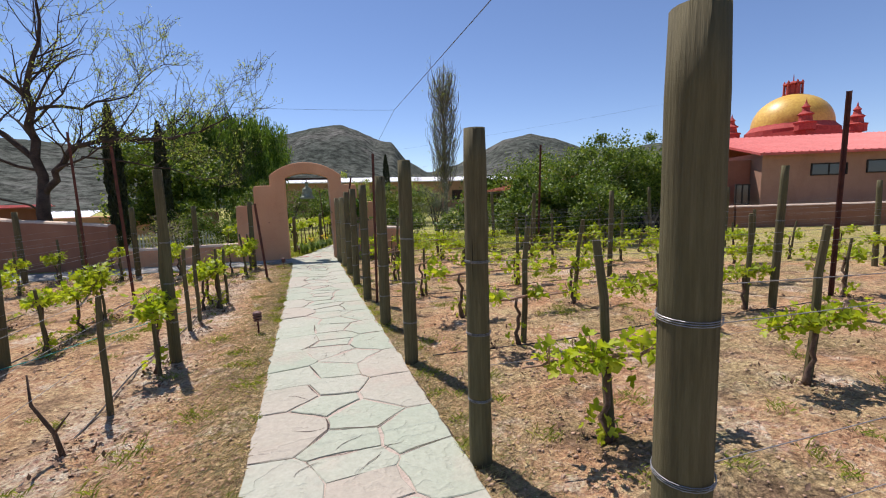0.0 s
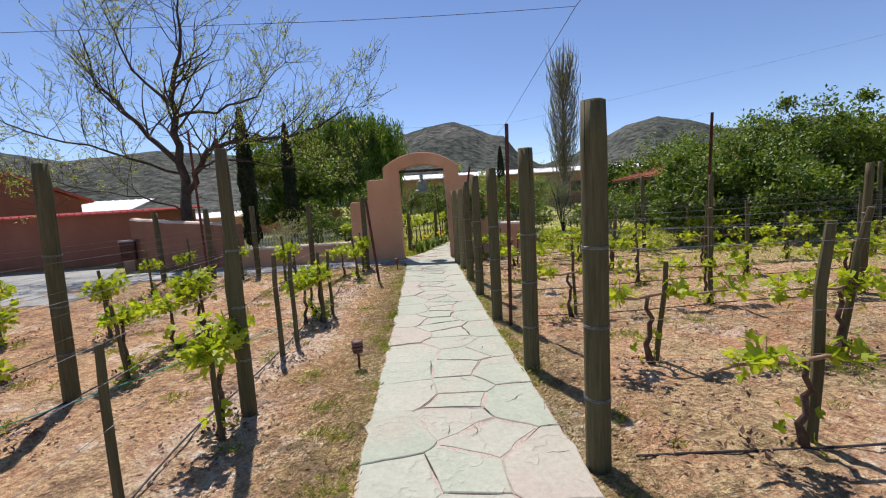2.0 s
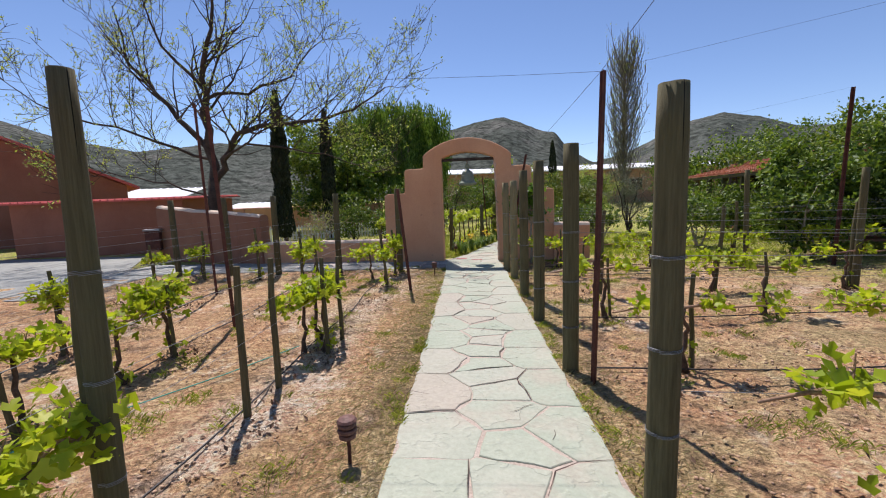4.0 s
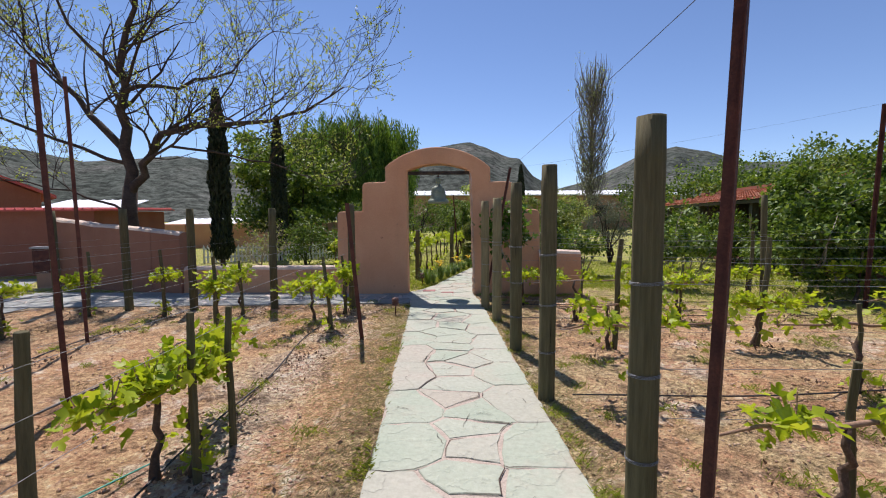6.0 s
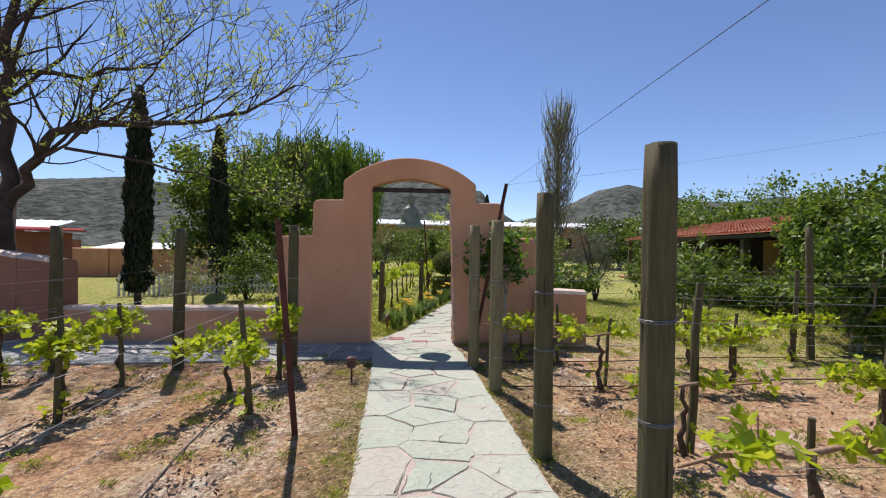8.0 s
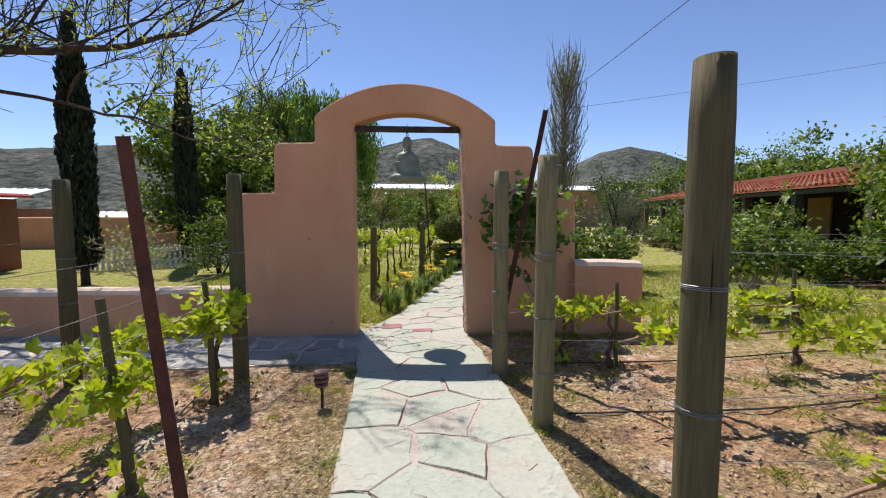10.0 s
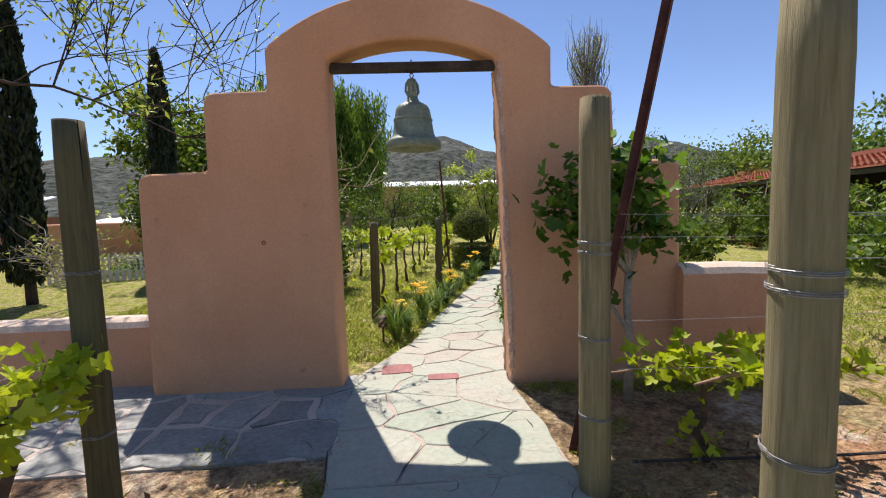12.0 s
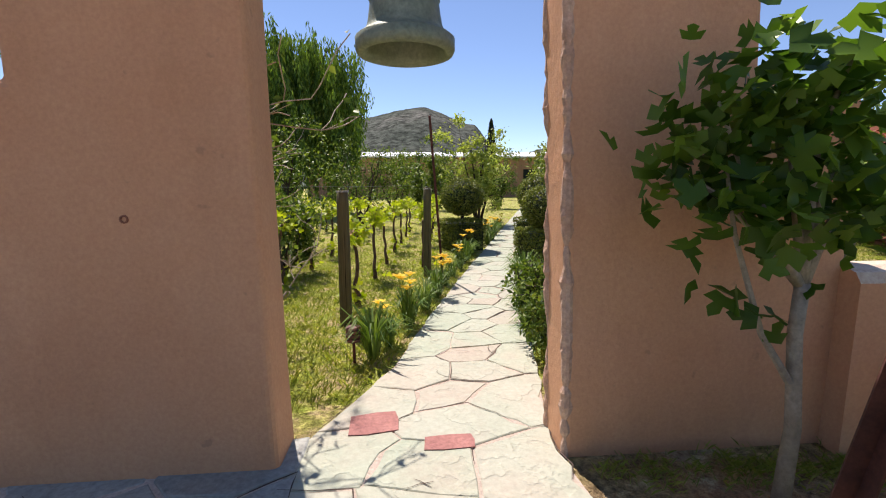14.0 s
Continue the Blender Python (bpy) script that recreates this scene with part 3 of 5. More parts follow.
def post(seed, height, r0, wires=(), wood=TIMBER):
    """A round timber post, uneven and split, with wire wound round it."""
    ob = thing("vineyard_post", "dry pale brown round timber post with wound wire" if wood is PALETIMBER else "weathered dark grey-brown round timber vineyard post with wound wire", "post", "vineyard posts")
    seg = 18
    g = Geo()
    zs = np.linspace(-0.15, height, 12)
    vs = []
    for z in zs:
        r = r0 * (1 - 0.06 * z / height)
        if z == zs[-1]:
            r *= 0.93
        for j in range(seg):
            a = 2 * math.pi * j / seg
            w = 1 + 0.05 * noise.noise((math.cos(a) * 1.5, math.sin(a) * 1.5, z * 0.7 + seed * 9)) + 0.02 * noise.noise((math.cos(a) * 4, math.sin(a) * 4, z * 2 + seed))
            if (j + seed * 5) % seg == 0 and 0.3 < z:
                w *= 0.86
            vs.append((r * w * math.cos(a), r * w * math.sin(a), z))
    fs = [(i * seg + j, i * seg + (j + 1) % seg, (i + 1) * seg + (j + 1) % seg, (i + 1) * seg + j) for i in range(11) for j in range(seg)]
    g.add(vs, fs + [tuple(range(11 * seg, 12 * seg))])
    part("shaft", g, wood, ob, smooth=True)
    for z in wires:
        coil = Geo()
        turns = 3
        coil.tube([((r0 * 1.035) * math.cos(q), (r0 * 1.035) * math.sin(q), z + 0.004 * math.sin(q * 1.0 + seed) + 0.006 * q / 6.28) for q in np.linspace(0, turns * 2 * math.pi, turns * 18)], 0.0015, 4)
        part("wire_coil", coil, WIREM, ob, "thin galvanised wire")
    return ob


def posts():
    kinds = [post(s, 2.06, 0.072, (0.42, 0.84, 1.28)) for s in range(3)] + [post(3, 2.06, 0.074, (0.42, 0.84, 1.28, 1.33), PALETIMBER)]
    heights = (2.08, 2.05, 2.07, 2.03, 2.04, 2.05, 2.02, 1.92, 1.92)
    used = set()

    def put(k, x, y, h, thick=1.0, turn=0, lean=(0, 0)):
        m = pose(x, y, gz(y), lean[0], lean[1], turn)
        if k in used:
            ob = copy_thing(kinds[k], m)
        else:
            used.add(k)
            ob = kinds[k]
            ob.matrix_basis = m
        ob.scale = (thick, thick, h / 2.06)

    for i, y in enumerate(ROWS_EAST):
        put(3 if i >= 7 else i % 3, 0.90 if i == 8 else 0.955, y, heights[i], 1.0 if i else 1.08, i * 77, (0.2 * (i % 3 - 1), 0.0))
    for x, y, h in ((-1.52, 13.3, 1.88), (-2.95, 13.3, 1.82), (-4.40, 13.3, 1.82), (-5.56, 13.3, 1.82), (-3.31, 5.83, 2.15), (-1.47, 5.27, 2.1), (-6.9, 13.4, 1.8)):
        put(int(abs(x) * 7) % 3, x, y, h, 0.95 if x < -1.5 or y > 6 else 0.7, x * 50, (0, -1.5 if y < 6 else -0.5))
    # posts farther along the eastern rows
    for i, y in enumerate(ROWS_EAST):
        for j, x in enumerate((6.3, 11.6, 17.0)):
            if y + 0.9 * x > 24 or (i + j) % 2 and j < 2:
                continue
            put((i + j) % 3, x + 0.3 * math.sin(i * 3 + j), y, 1.9 + 0.1 * math.sin(i + j), 0.72, i * 40 + j, (1.2 * math.sin(i), 1.5 * math.cos(i * 2 + j)))


def stake(name, label, category, group, size, height, mat, seed):
    g = Geo()
    rng = np.random.default_rng(seed)
    s = size / 2
    pts = [(0, 0, -0.12), (0.004, 0.003, height * 0.33), (rng.normal() * 0.008, rng.normal() * 0.008, height * 0.7), (rng.normal() * 0.012, rng.normal() * 0.012, height)]
    g.tube(pts, [s * 1.1, s, s * 0.97, s * 0.86], 7)
    return tagged(part(name, g, mat, bevel=0.003), label, category, group)


def rust_bar(base, top, w=0.05):
    """A steel angle bar, rusted."""
    a, b = Vector(base), Vector(top)
    m = look(a, b)
    n = (b - a).length
    t = 0.006
    g = Geo()
    vs = [(0, 0), (w, 0), (w, t), (t, t), (t, w), (0, w)]
    g.prism([(x - w / 2, y - w / 2) for x, y in vs], 0.12, -n, m)
    ob = part("steel_bar", g, RUST)
    tagged(ob, "rusty brown steel angle bar standing among the vines", "metal bar", "steel bars")


def bars():
    for x, y, dx, dy, z in ((1.06, 7.19, 0.04, -0.04, 2.26), (-3.12, 9.12, -0.08, 0.0, 2.58), (-4.64, 11.22, -0.05, 0.0, 3.12), (-1.0, 11.14, -0.15, -0.04, 1.5), (0.93, 13.49, 0.44, -0.17, 2.2), (6.6, 5.78, 0.03, 0.0, 3.1), (7.5, 4.22, 0.05, 0.0, 2.86), (7.4, 12.6, 0.1, 0.0, 3.15)):
        rust_bar((x, y, gz(y)), (x + dx, y + dy, z), 0.05)


def cables():
    def line(pts, r, mat, name, label, cat, sag=0.0):
        out = []
        for a, b in zip(pts, pts[1:]):
            a, b = Vector(a), Vector(b)
            for i in range(9):
                t = i / 8
                p = a.lerp(b, t)
                p.z -= sag * 4 * t * (1 - t)
                out.append(p)
        tagged(part(name, Geo().tube(out, r, 4), mat), label, cat, "wires")

    for i, y in enumerate(ROWS_EAST):
        for h, sag in ((0.62, 0.05), (0.86, 0.02), (1.27, 0.03), (1.38, 0.05)):
            if h == 0.86 and i % 2:
                continue
            line([(1.02, y, gz(y) + h), (6.3, y, gz(y) + h - 0.03), (11.6, y, gz(y) + h), (18.5, y, gz(y) + h)], 0.0017, WIREM, "trellis_wire", "thin galvanised trellis wire strung along the vine row", "wire", sag)
    for x in ROWS_WEST:
        for h, sag in ((0.60, 0.03), (0.82, 0.02), (1.02, 0.02), (1.28, 0.03)):
            line([(x - 0.07, -1.5, gz(0) + h), (x - 0.05, 5.8, gz(5.8) + h), (x, 13.3, gz(13.3) + h)], 0.0017, WIREM, "trellis_wire", "thin galvanised trellis wire strung along the vine row", "wire", sag)
    # overhead wires from bar to bar above the end posts, and across the walk
    line([(1.10, 7.17, 2.26), (0.89, 4.23, 2.37), (0.70, 1.5, 2.22), (0.45, -2.5, 2.15)], 0.0019, CABLEM, "guy_wire", "thin guy wire running from bar to bar above the posts", "cable")
    line([(1.36, 13.32, 2.18), (1.10, 7.17, 2.26)], 0.0019, CABLEM, "guy_wire", "thin guy wire running from bar to bar above the posts", "cable", 0.02)
    line([(0.89, 4.23, 2.37), (-0.42, 4.23, 2.345), (-23.0, 4.5, 2.6)], 0.0014, CABLEM, "overhead_cable", "thin dark cable crossing above the path", "cable", 0.006)
    line([(1.10, 7.17, 2.26), (-0.45, 7.2, 2.29), (-23.0, 8.0, 2.7)], 0.0014, CABLEM, "overhead_cable", "thin dark cable crossing above the path", "cable", 0.006)
    line([(1.10, 7.17, 2.26), (6.63, 5.78, 3.1)], 0.0009, CABLEM, "overhead_cable", "thin dark cable between two steel bars", "cable", 0.03)
    line([(1.36, 13.32, 2.18), (7.5, 12.6, 3.15)], 0.0016, CABLEM, "overhead_cable", "thin dark cable between two steel bars", "cable", 0.05)


# ---- vines ----
def vine(seed, along, full, height=0.60):
    """A young trained vine: gnarled trunk, two arms on the wire, shoots with new leaves."""
    rng = np.random.default_rng(seed)
    ob = thing("grape_vine", "young grape vine with gnarled trunk and fresh yellow-green leaves", "vine", "grape vines")
    g = Geo()
    pts = wander((0, 0, -0.05), (rng.normal() * 0.04, rng.normal() * 0.04, height), 7, 0.018, rng)
    g.tube(pts, [0.042, 0.030, 0.024, 0.021, 0.022, 0.019, 0.018, 0.016], 8)
    part("trunk", g, VINEBARK, ob, smooth=True)
    head = np.array(pts[-1])
    ax = np.array((1, 0, 0)) if along == "x" else np.array((0, 1, 0))
    spots = []
    for sgn in (-1, 1):
        n = rng.uniform(0.5, 0.85) if along == "x" else rng.uniform(0.2, 0.45)
        end = head + ax * sgn * n + np.array((0, 0, rng.uniform(-0.05, 0.03)))
        arm = wander(head, end, 6, 0.014, rng)
        part("arm", Geo().tube(arm, [0.015, 0.014, 0.012, 0.011, 0.010, 0.008, 0.006], 6), CANE, ob, smooth=True)
        shoots = Geo()
        for k in range(int(1 + full * 3.4)):
            b = np.array(arm[rng.integers(1, 7)]) + ax * rng.normal() * 0.03
            wide = rng.uniform(0.055, 0.095)
            for _ in range(2):
                tip = b + np.array((rng.normal() * 0.05, rng.normal() * 0.05, rng.uniform(0.05, 0.17)))
                shoots.tube([b, (b + tip) / 2 + rng.normal(size=3) * 0.012, tip], [0.005, 0.004, 0.003], 4)
            for _ in range(rng.integers(16, 30)):
                spots.append(b + rng.normal(size=3) * np.array((wide, wide, wide * 0.8)) + np.array((0, 0, 0.04)))
        part("shoot_growth", shoots, CANE, ob)["kind"] = "stuff"
    if full > 0.55:
        for _ in range(int(full * 30)):
            spots.append(head + rng.normal(size=3) * np.array((0.08, 0.08, 0.06)))
    low = rng.integers(0, 3)
    for _ in range(low * 9):
        spots.append(np.array((rng.normal() * 0.09, rng.normal() * 0.09, abs(rng.normal()) * 0.12 + 0.02)))
    me = leaf_mesh("leaves", np.array(spots), 0.078, VINELEAF, 0.5, True, aspect=0.85)
    part("leaves", me, VINELEAF, ob)["kind"] = "stuff"
    return ob


def vines():
    east = [vine(20 + i, "x", f) for i, f in enumerate((0.9, 0.6, 0.35, 1.0, 0.75))]
    west = [vine(40 + i, "y", f, 0.70) for i, f in enumerate((1.0, 0.8, 0.6))]
    stakes = [stake("vine_stake", "thin weathered wooden stake holding up a vine", "stake", "vine stakes", 0.05, 1.0, TIMBER, 3 + i) for i in range(3)]
    used = set()

    def put(kind, m, s=1.0):
        if kind in used:
            ob = copy_thing(kind, m)
        else:
            used.add(kind)
            ob = kind
            ob.matrix_basis = m
        ob.scale = (s, s, s)

    rng = np.random.default_rng(5)
    for i, y in enumerate(ROWS_EAST):
        for j in range(10):
            x = 2.0 + 1.92 * j + rng.normal() * 0.12
            if y + 0.9 * x > 21 or (i == 0 and x < 5) or rng.random() < 0.12:
                continue
            yy = y + rng.normal() * 0.05
            put(east[(i * 3 + j * 2) % 5 if j or i == 1 else 2], pose(x, yy, gz(y), 0, 0, 180 * (j % 2)), rng.uniform(0.85, 1.1))
            put(stakes[(i + j) % 3], pose(x + 0.07, yy + 0.04, gz(y), rng.normal() * 2.5, rng.normal() * 2.5, rng.uniform(0, 360)), rng.uniform(0.75, 1.0) if rng.random() < 0.6 else 1.35)
    for i, x in enumerate(ROWS_WEST):
        for j, y in enumerate((0.6, 2.0, 3.4, 5.15, 6.5, 8.05, 9.1, 10.4, 11.65, 12.85)):
            if (i and j in (0, 3, 6)) or j in (0, 6, 7) or (i == 0 and j == 2) or (i + j * 3) % 7 == 5:
                continue
            xx, yy = x + rng.normal() * 0.04 - 0.05, y + rng.normal() * 0.08
            put(west[(i + j) % 3], pose(xx, yy, gz(y), 0, 0, 180 * ((i + j) % 2)), rng.uniform(0.85, 1.08))
            put(stakes[(i + j) % 3], pose(xx + 0.05, yy - 0.07, gz(y), rng.normal() * 2, rng.normal() * 2, j * 50), rng.uniform(0.8, 1.15))
    put(east[3], pose(-1.78, 8.55, gz(8.5), 0, 0, 92), 1.0)
    put(east[0], pose(-1.80, 8.15, gz(8.5), 0, 0, 268), 1.0)
    put(east[3], pose(-3.2, 7.3, gz(7.3), 0, 0, 85), 0.95)
    put(east[0], pose(-3.15, 4.6, gz(4.6), 0, 0, 95), 0.95)
    put(east[3], pose(1.62, 13.35, gz(13), 0, 0, 10), 0.9)
    put(east[0], pose(-1.95, 12.3, gz(12), 0, 0, 80), 1.0)
    for x, y, h in ((-1.64, 7.17, 1.15), (-1.66, 6.67, 1.15), (-1.46, 8.47, 1.0), (-1.50, 5.26, 1.45), (-1.65, 4.05, 0.98)):
        put(stakes[0], pose(x, y, gz(y), 1, -1, x * 99), h)


def dead_vine(x, y):
    g = Geo().tube([(x, y, gz(y) - 0.05), (x - 0.04, y, gz(y) + 0.2), (x - 0.13, y - 0.02, gz(y) + 0.42), (x - 0.14, y, gz(y) + 0.62)], [0.02, 0.014, 0.01, 0.005], 6)
    g.tube([(x - 0.04, y, gz(y) + 0.2), (x + 0.06, y, gz(y) + 0.33)], [0.009, 0.004], 5)
    tagged(part("dead_vine", g, VINEBARK, smooth=True), "bare crooked dead vine stem without leaves", "vine")


dead_vine(-1.64, 3.33)
posts()
bars()
cables()
vines()


# ---- path lamps ----
def lamp(x, y, seed):
    ob = thing("path_lamp", "small brown tiered clay garden lamp on a short stem", "lamp", "path lamps", (x, y, gz(y)), seed * 40)
    part("stem", Geo().tube([(0, 0, -0.1), (0.005, 0, 0.12), (0.0, 0.0, 0.2)], 0.013, 8), RUST, ob)
    z = 0.19
    for k, r in enumerate((0.055, 0.062, 0.06)):
        part("tier", Geo().lathe([(0.03, z), (r, z + 0.008), (r * 1.05, z + 0.022), (r, z + 0.036), (0.036, z + 0.042)], 16), LAMPCLAY, ob)
        z += 0.043
    ob.scale = (0.92, 0.92, 0.84)
    part("cap", Geo().lathe([(0.04, z), (0.066, z + 0.004), (0.055, z + 0.02), (0.02, z + 0.035), (0.0, z + 0.037)], 16), LAMPCLAY, ob, "domed clay cap")


for k, (x, y) in enumerate(((-0.71, 6.08), (-0.68, 12.62), (-0.31, 15.9))):
    lamp(x, y, k)


# ---- buildings ----
def quad_block(g, a, b, depth, z0, z1, tilt=0.0):
    """A block whose front runs from a to b (plan), deep to the far side."""
    a, b = Vector((*a, 0)), Vector((*b, 0))
    d = (b - a).normalized()
    n = Vector((-d.y, d.x, 0)) * depth
    vs = []
    for z in (z0, z1):
        for p in (a, b, b + n, a + n):
            vs.append((p.x, p.y, z))
    return g.add(vs, ((3, 2, 1, 0), (4, 5, 6, 7), (0, 1, 5, 4), (1, 2, 6, 5), (2, 3, 7, 6), (3, 0, 4, 7)))


def frame_of(a, b):
    """A pose with x along a to b, y to the far side."""
    return pose(*a, 0, 0, 0, math.degrees(math.atan2(b[1] - a[1], b[0] - a[0])))


def window_in(parent, m, x, z, w, h, name="window"):
    """A recessed window: surround, dark pane, one bar."""
    g = Geo()
    for a, b in (((x - w / 2 - 0.06, -0.05, z - 0.06), (x + w / 2 + 0.06, 0.06, z)), ((x - w / 2 - 0.06, -0.05, z + h), (x + w / 2 + 0.06, 0.06, z + h + 0.06)), ((x - w / 2 - 0.06, -0.05, z), (x - w / 2, 0.06, z + h)), ((x + w / 2, -0.05, z), (x + w / 2 + 0.06, 0.06, z + h)), ((x - 0.03, -0.03, z), (x + 0.03, 0.05, z + h))):
        g.box(a, b, m)
    win = part(name, g, DARK, parent)
    part("pane", Geo().box((x - w / 2, -0.012, z), (x + w / 2, 0.02, z + h), m), GLASS, win, "dark glass pane")


def sheet_roof(g, m, x0, x1, y0, z0, y1, z1, rib=0.5, thick=0.05):
    """A ribbed sheet roof between two level lines."""
    n = max(1, int((x1 - x0) / rib))
    step = (x1 - x0) / n
    line = []
    for i in range(n):
        x = x0 + i * step
        line += [(x, 0.0), (x + step * 0.36, 0.0), (x + step * 0.5, 0.06), (x + step * 0.64, 0.0)]
    line.append((x1, 0.0))
    k = len(line)
    vs = []
    for y, z, low in ((y0, z0, 0), (y1, z1, 0), (y1, z1, 1), (y0, z0, 1)):
        vs += [m @ Vector((x, y, z - thick if low else z + up)) for x, up in line]
    fs = [(r * k + i, r * k + i + 1, (r + 1) % 4 * k + i + 1, (r + 1) % 4 * k + i) for r in range(4) for i in range(k - 1)]
    g.add(vs, fs + [(0, k, 2 * k, 3 * k), (4 * k - 1, 3 * k - 1, 2 * k - 1, k - 1)])


def barn():
    """The russet gabled barn and its lean-to."""
    ob = thing("barn", "russet rendered barn with a gable and red roof edge", "building")
    a, b = (-24.5, 18.6), (-17.9, 25.5)
    m = frame_of(a, b)
    n = (Vector(b) - Vector(a)).length
    g = Geo()
    g.add([m @ Vector(p) for p in ((0, 0, -1), (n, 0, -1), (n, 0, 2.45), (n * 0.35, 0, 5.4), (0, 0, 3.9), (0, 12, -1), (n, 12, -1), (n, 12, 2.45), (n * 0.35, 12, 5.4), (0, 12, 3.9))], ((0, 1, 2, 3, 4), (9, 8, 7, 6, 5), (1, 6, 7, 2), (5, 0, 4, 9), (3, 2, 7, 8), (4, 3, 8, 9)))
    part("wall", g, BARN, ob)
    r = Geo()
    for (x0, z0), (x1, z1) in (((n * 0.35, 5.4), (n + 0.5, 2.25)), ((n * 0.35, 5.4), (-0.4, 3.75))):
        vs = [m @ Vector(p) for p in ((x0, -0.35, z0 + 0.02), (x1, -0.35, z1 + 0.02), (x1, 12, z1 + 0.02), (x0, 12, z0 + 0.02), (x0, -0.35, z0 + 0.16), (x1, -0.35, z1 + 0.16), (x1, 12, z1 + 0.16), (x0, 12, z0 + 0.16))]
        r.add(vs, ((3, 2, 1, 0), (4, 5, 6, 7), (0, 1, 5, 4), (1, 2, 6, 5), (2, 3, 7, 6), (3, 0, 4, 7)))
    part("roof", r, REDROOF, ob, "dull red sheet roof")
    shed = thing("lean_to_shed", "low russet shed with a thin rusty red sheet roof", "building")
    a, b = (-16.2, 18.0), (-10.2, 18.6)
    m = frame_of(a, b)
    n = (Vector(b) - Vector(a)).length
    part("wall", quad_block(Geo(), a, b, 4.0, -1, 1.58), BARN, shed)
    rr = Geo()
    sheet_roof(rr, m, -0.5, n + 0.3, -0.35, 1.60, 4.2, 1.68, 0.25)
    part("roof", rr, REDROOF, shed)
    # box on a post by the wall
    box = thing("meter_box", "small dark metal meter box on the garden wall", "meter box", at=(-9.55, 16.15, gz(16)), turn=15)
    part("case", Geo().box((-0.2, -0.1, 0.35), (0.2, 0.1, 0.95)), RUST, box, bevel=0.01)
    part("lid", Geo().box((-0.23, -0.14, 0.95), (0.23, 0.13, 1.0)), WIREM, box, "galvanised lid")
    part("foot", Geo().box((-0.15, -0.08, -0.1), (0.15, 0.08, 0.35)), CLAY, box)
    # white roofs farther off
    for a, b, z0, z1, dep in (((-30.5, 37), (-25.0, 38), 1.5, 3.0, 9), ((-21.5, 40), (-17.0, 41), 0.75, 1.3, 8)):
        far = thing("white_roofed_shed", "distant low shed with a bright white sheet roof", "building", "white-roofed sheds")
        m = frame_of(a, b)
        n = (Vector(b) - Vector(a)).length
        part("wall", quad_block(Geo(), a, b, dep, -1, z0), BARN, far)
        rr = Geo()
        sheet_roof(rr, m, -0.4, n + 0.4, -0.5, z0, dep * 0.8, z1, 0.6)
        part("roof", rr, WHITEROOF, far)
    wall_run("wall_far_west", [(-5.8, 33), (-14, 30), (-24, 30)], [1.0, 1.0, 1.0], 0.3, ADOBE, "distant terracotta boundary wall")


def long_house():
    """The long brown building at the garden's end, with a white roof."""
    ob = thing("long_house", "long brown rendered building with white sheet roof and small windows", "building")
    a, b = (-8.0, 57.5), (31.0, 58.5)
    m = frame_of(a, b)
    n = (Vector(b) - Vector(a)).length
    part("wall", quad_block(Geo(), a, b, 9, -1, 3.85), CLAY, ob)
    r = Geo()
    sheet_roof(r, m, -0.6, n + 0.6, -0.7, 3.95, 5.0, 4.75, 0.8, 0.12)
    sheet_roof(r, m, -0.6, n + 0.6, 9.7, 3.95, 5.0, 4.75, 0.8, 0.12)
    part("roof", r, WHITEROOF, ob)
    for x in (9.6, 14.2, 17.9, 23.5, 29, 34):
        window_in(ob, m, x, 1.3, 1.5, 1.25)
    # wing with an old tile roof, half hidden by shrubs
    w = thing("veranda_house", "low house with terracotta tile roof over a dark veranda", "building")
    a, b = (13.9, 31.5), (10.2, 17.0)
    m = frame_of(a, b)
    n = (Vector(b) - Vector(a)).length
    # the deep shade under the tiles is painted into this wall
    part("wall", Geo().box((0, 2.2, -1), (n, 6.5, 2.35), m), DARK, w, "veranda wall coloured near black for the shade under the tiles")
    part("parapet", Geo().box((-0.2, 2.35, 2.38), (n + 0.2, 2.7, 2.62), m), BARN, w, "russet parapet above the tiles")
    tiles = Geo()
    rng = np.random.default_rng(3)
    cols = int(n / 0.2)
    for i in range(cols):
        x = i * 0.2 + 0.1
        for k in range(7):
            y0, y1 = -0.35 + k * 0.4, -0.35 + (k + 1) * 0.4 + 0.06
            z0, z1 = 1.86 + k * 0.085, 1.86 + (k + 1) * 0.085
            w2 = 0.085 + rng.normal() * 0.003
            vs = []
            for y, z, s in ((y0, z0 + 0.02, 1.0), (y1, z1, 0.85)):
                for q in (0, 0.33, 0.67, 1.0):
                    vs.append(m @ Vector((x - w2 * s * math.cos(q * math.pi), y, z + 0.075 * s * math.sin(q * math.pi))))
            tiles.add(vs, ((0, 1, 5, 4), (1, 2, 6, 5), (2, 3, 7, 6)))
    tiles.add([m @ Vector(p) for p in ((0, -0.35, 1.84), (n, -0.35, 1.84), (n, 2.4, 2.43), (0, 2.4, 2.43))], ((0, 1, 2, 3),))
    roof = part("roof", tiles, TERRA, w, "weathered terracotta barrel tiles")
    roof["kind"] = "stuff"
    part("eave_board", Geo().box((0, -0.30, 1.70), (n, -0.22, 1.81), m), TIMBER, w)
    for i in range(7):
        x = 0.3 + i * (n - 0.6) / 6
        part("column", Geo().box((x - 0.1, -0.2, -0.6), (x + 0.1, 0.0, 1.75), m), TIMBER, w)
    d = part("door", Geo().box((n * 0.62, 2.1, -0.3), (n * 0.62 + 1.0, 2.16, 1.7), m), YELLOWWALL, w, "ochre yellow door")
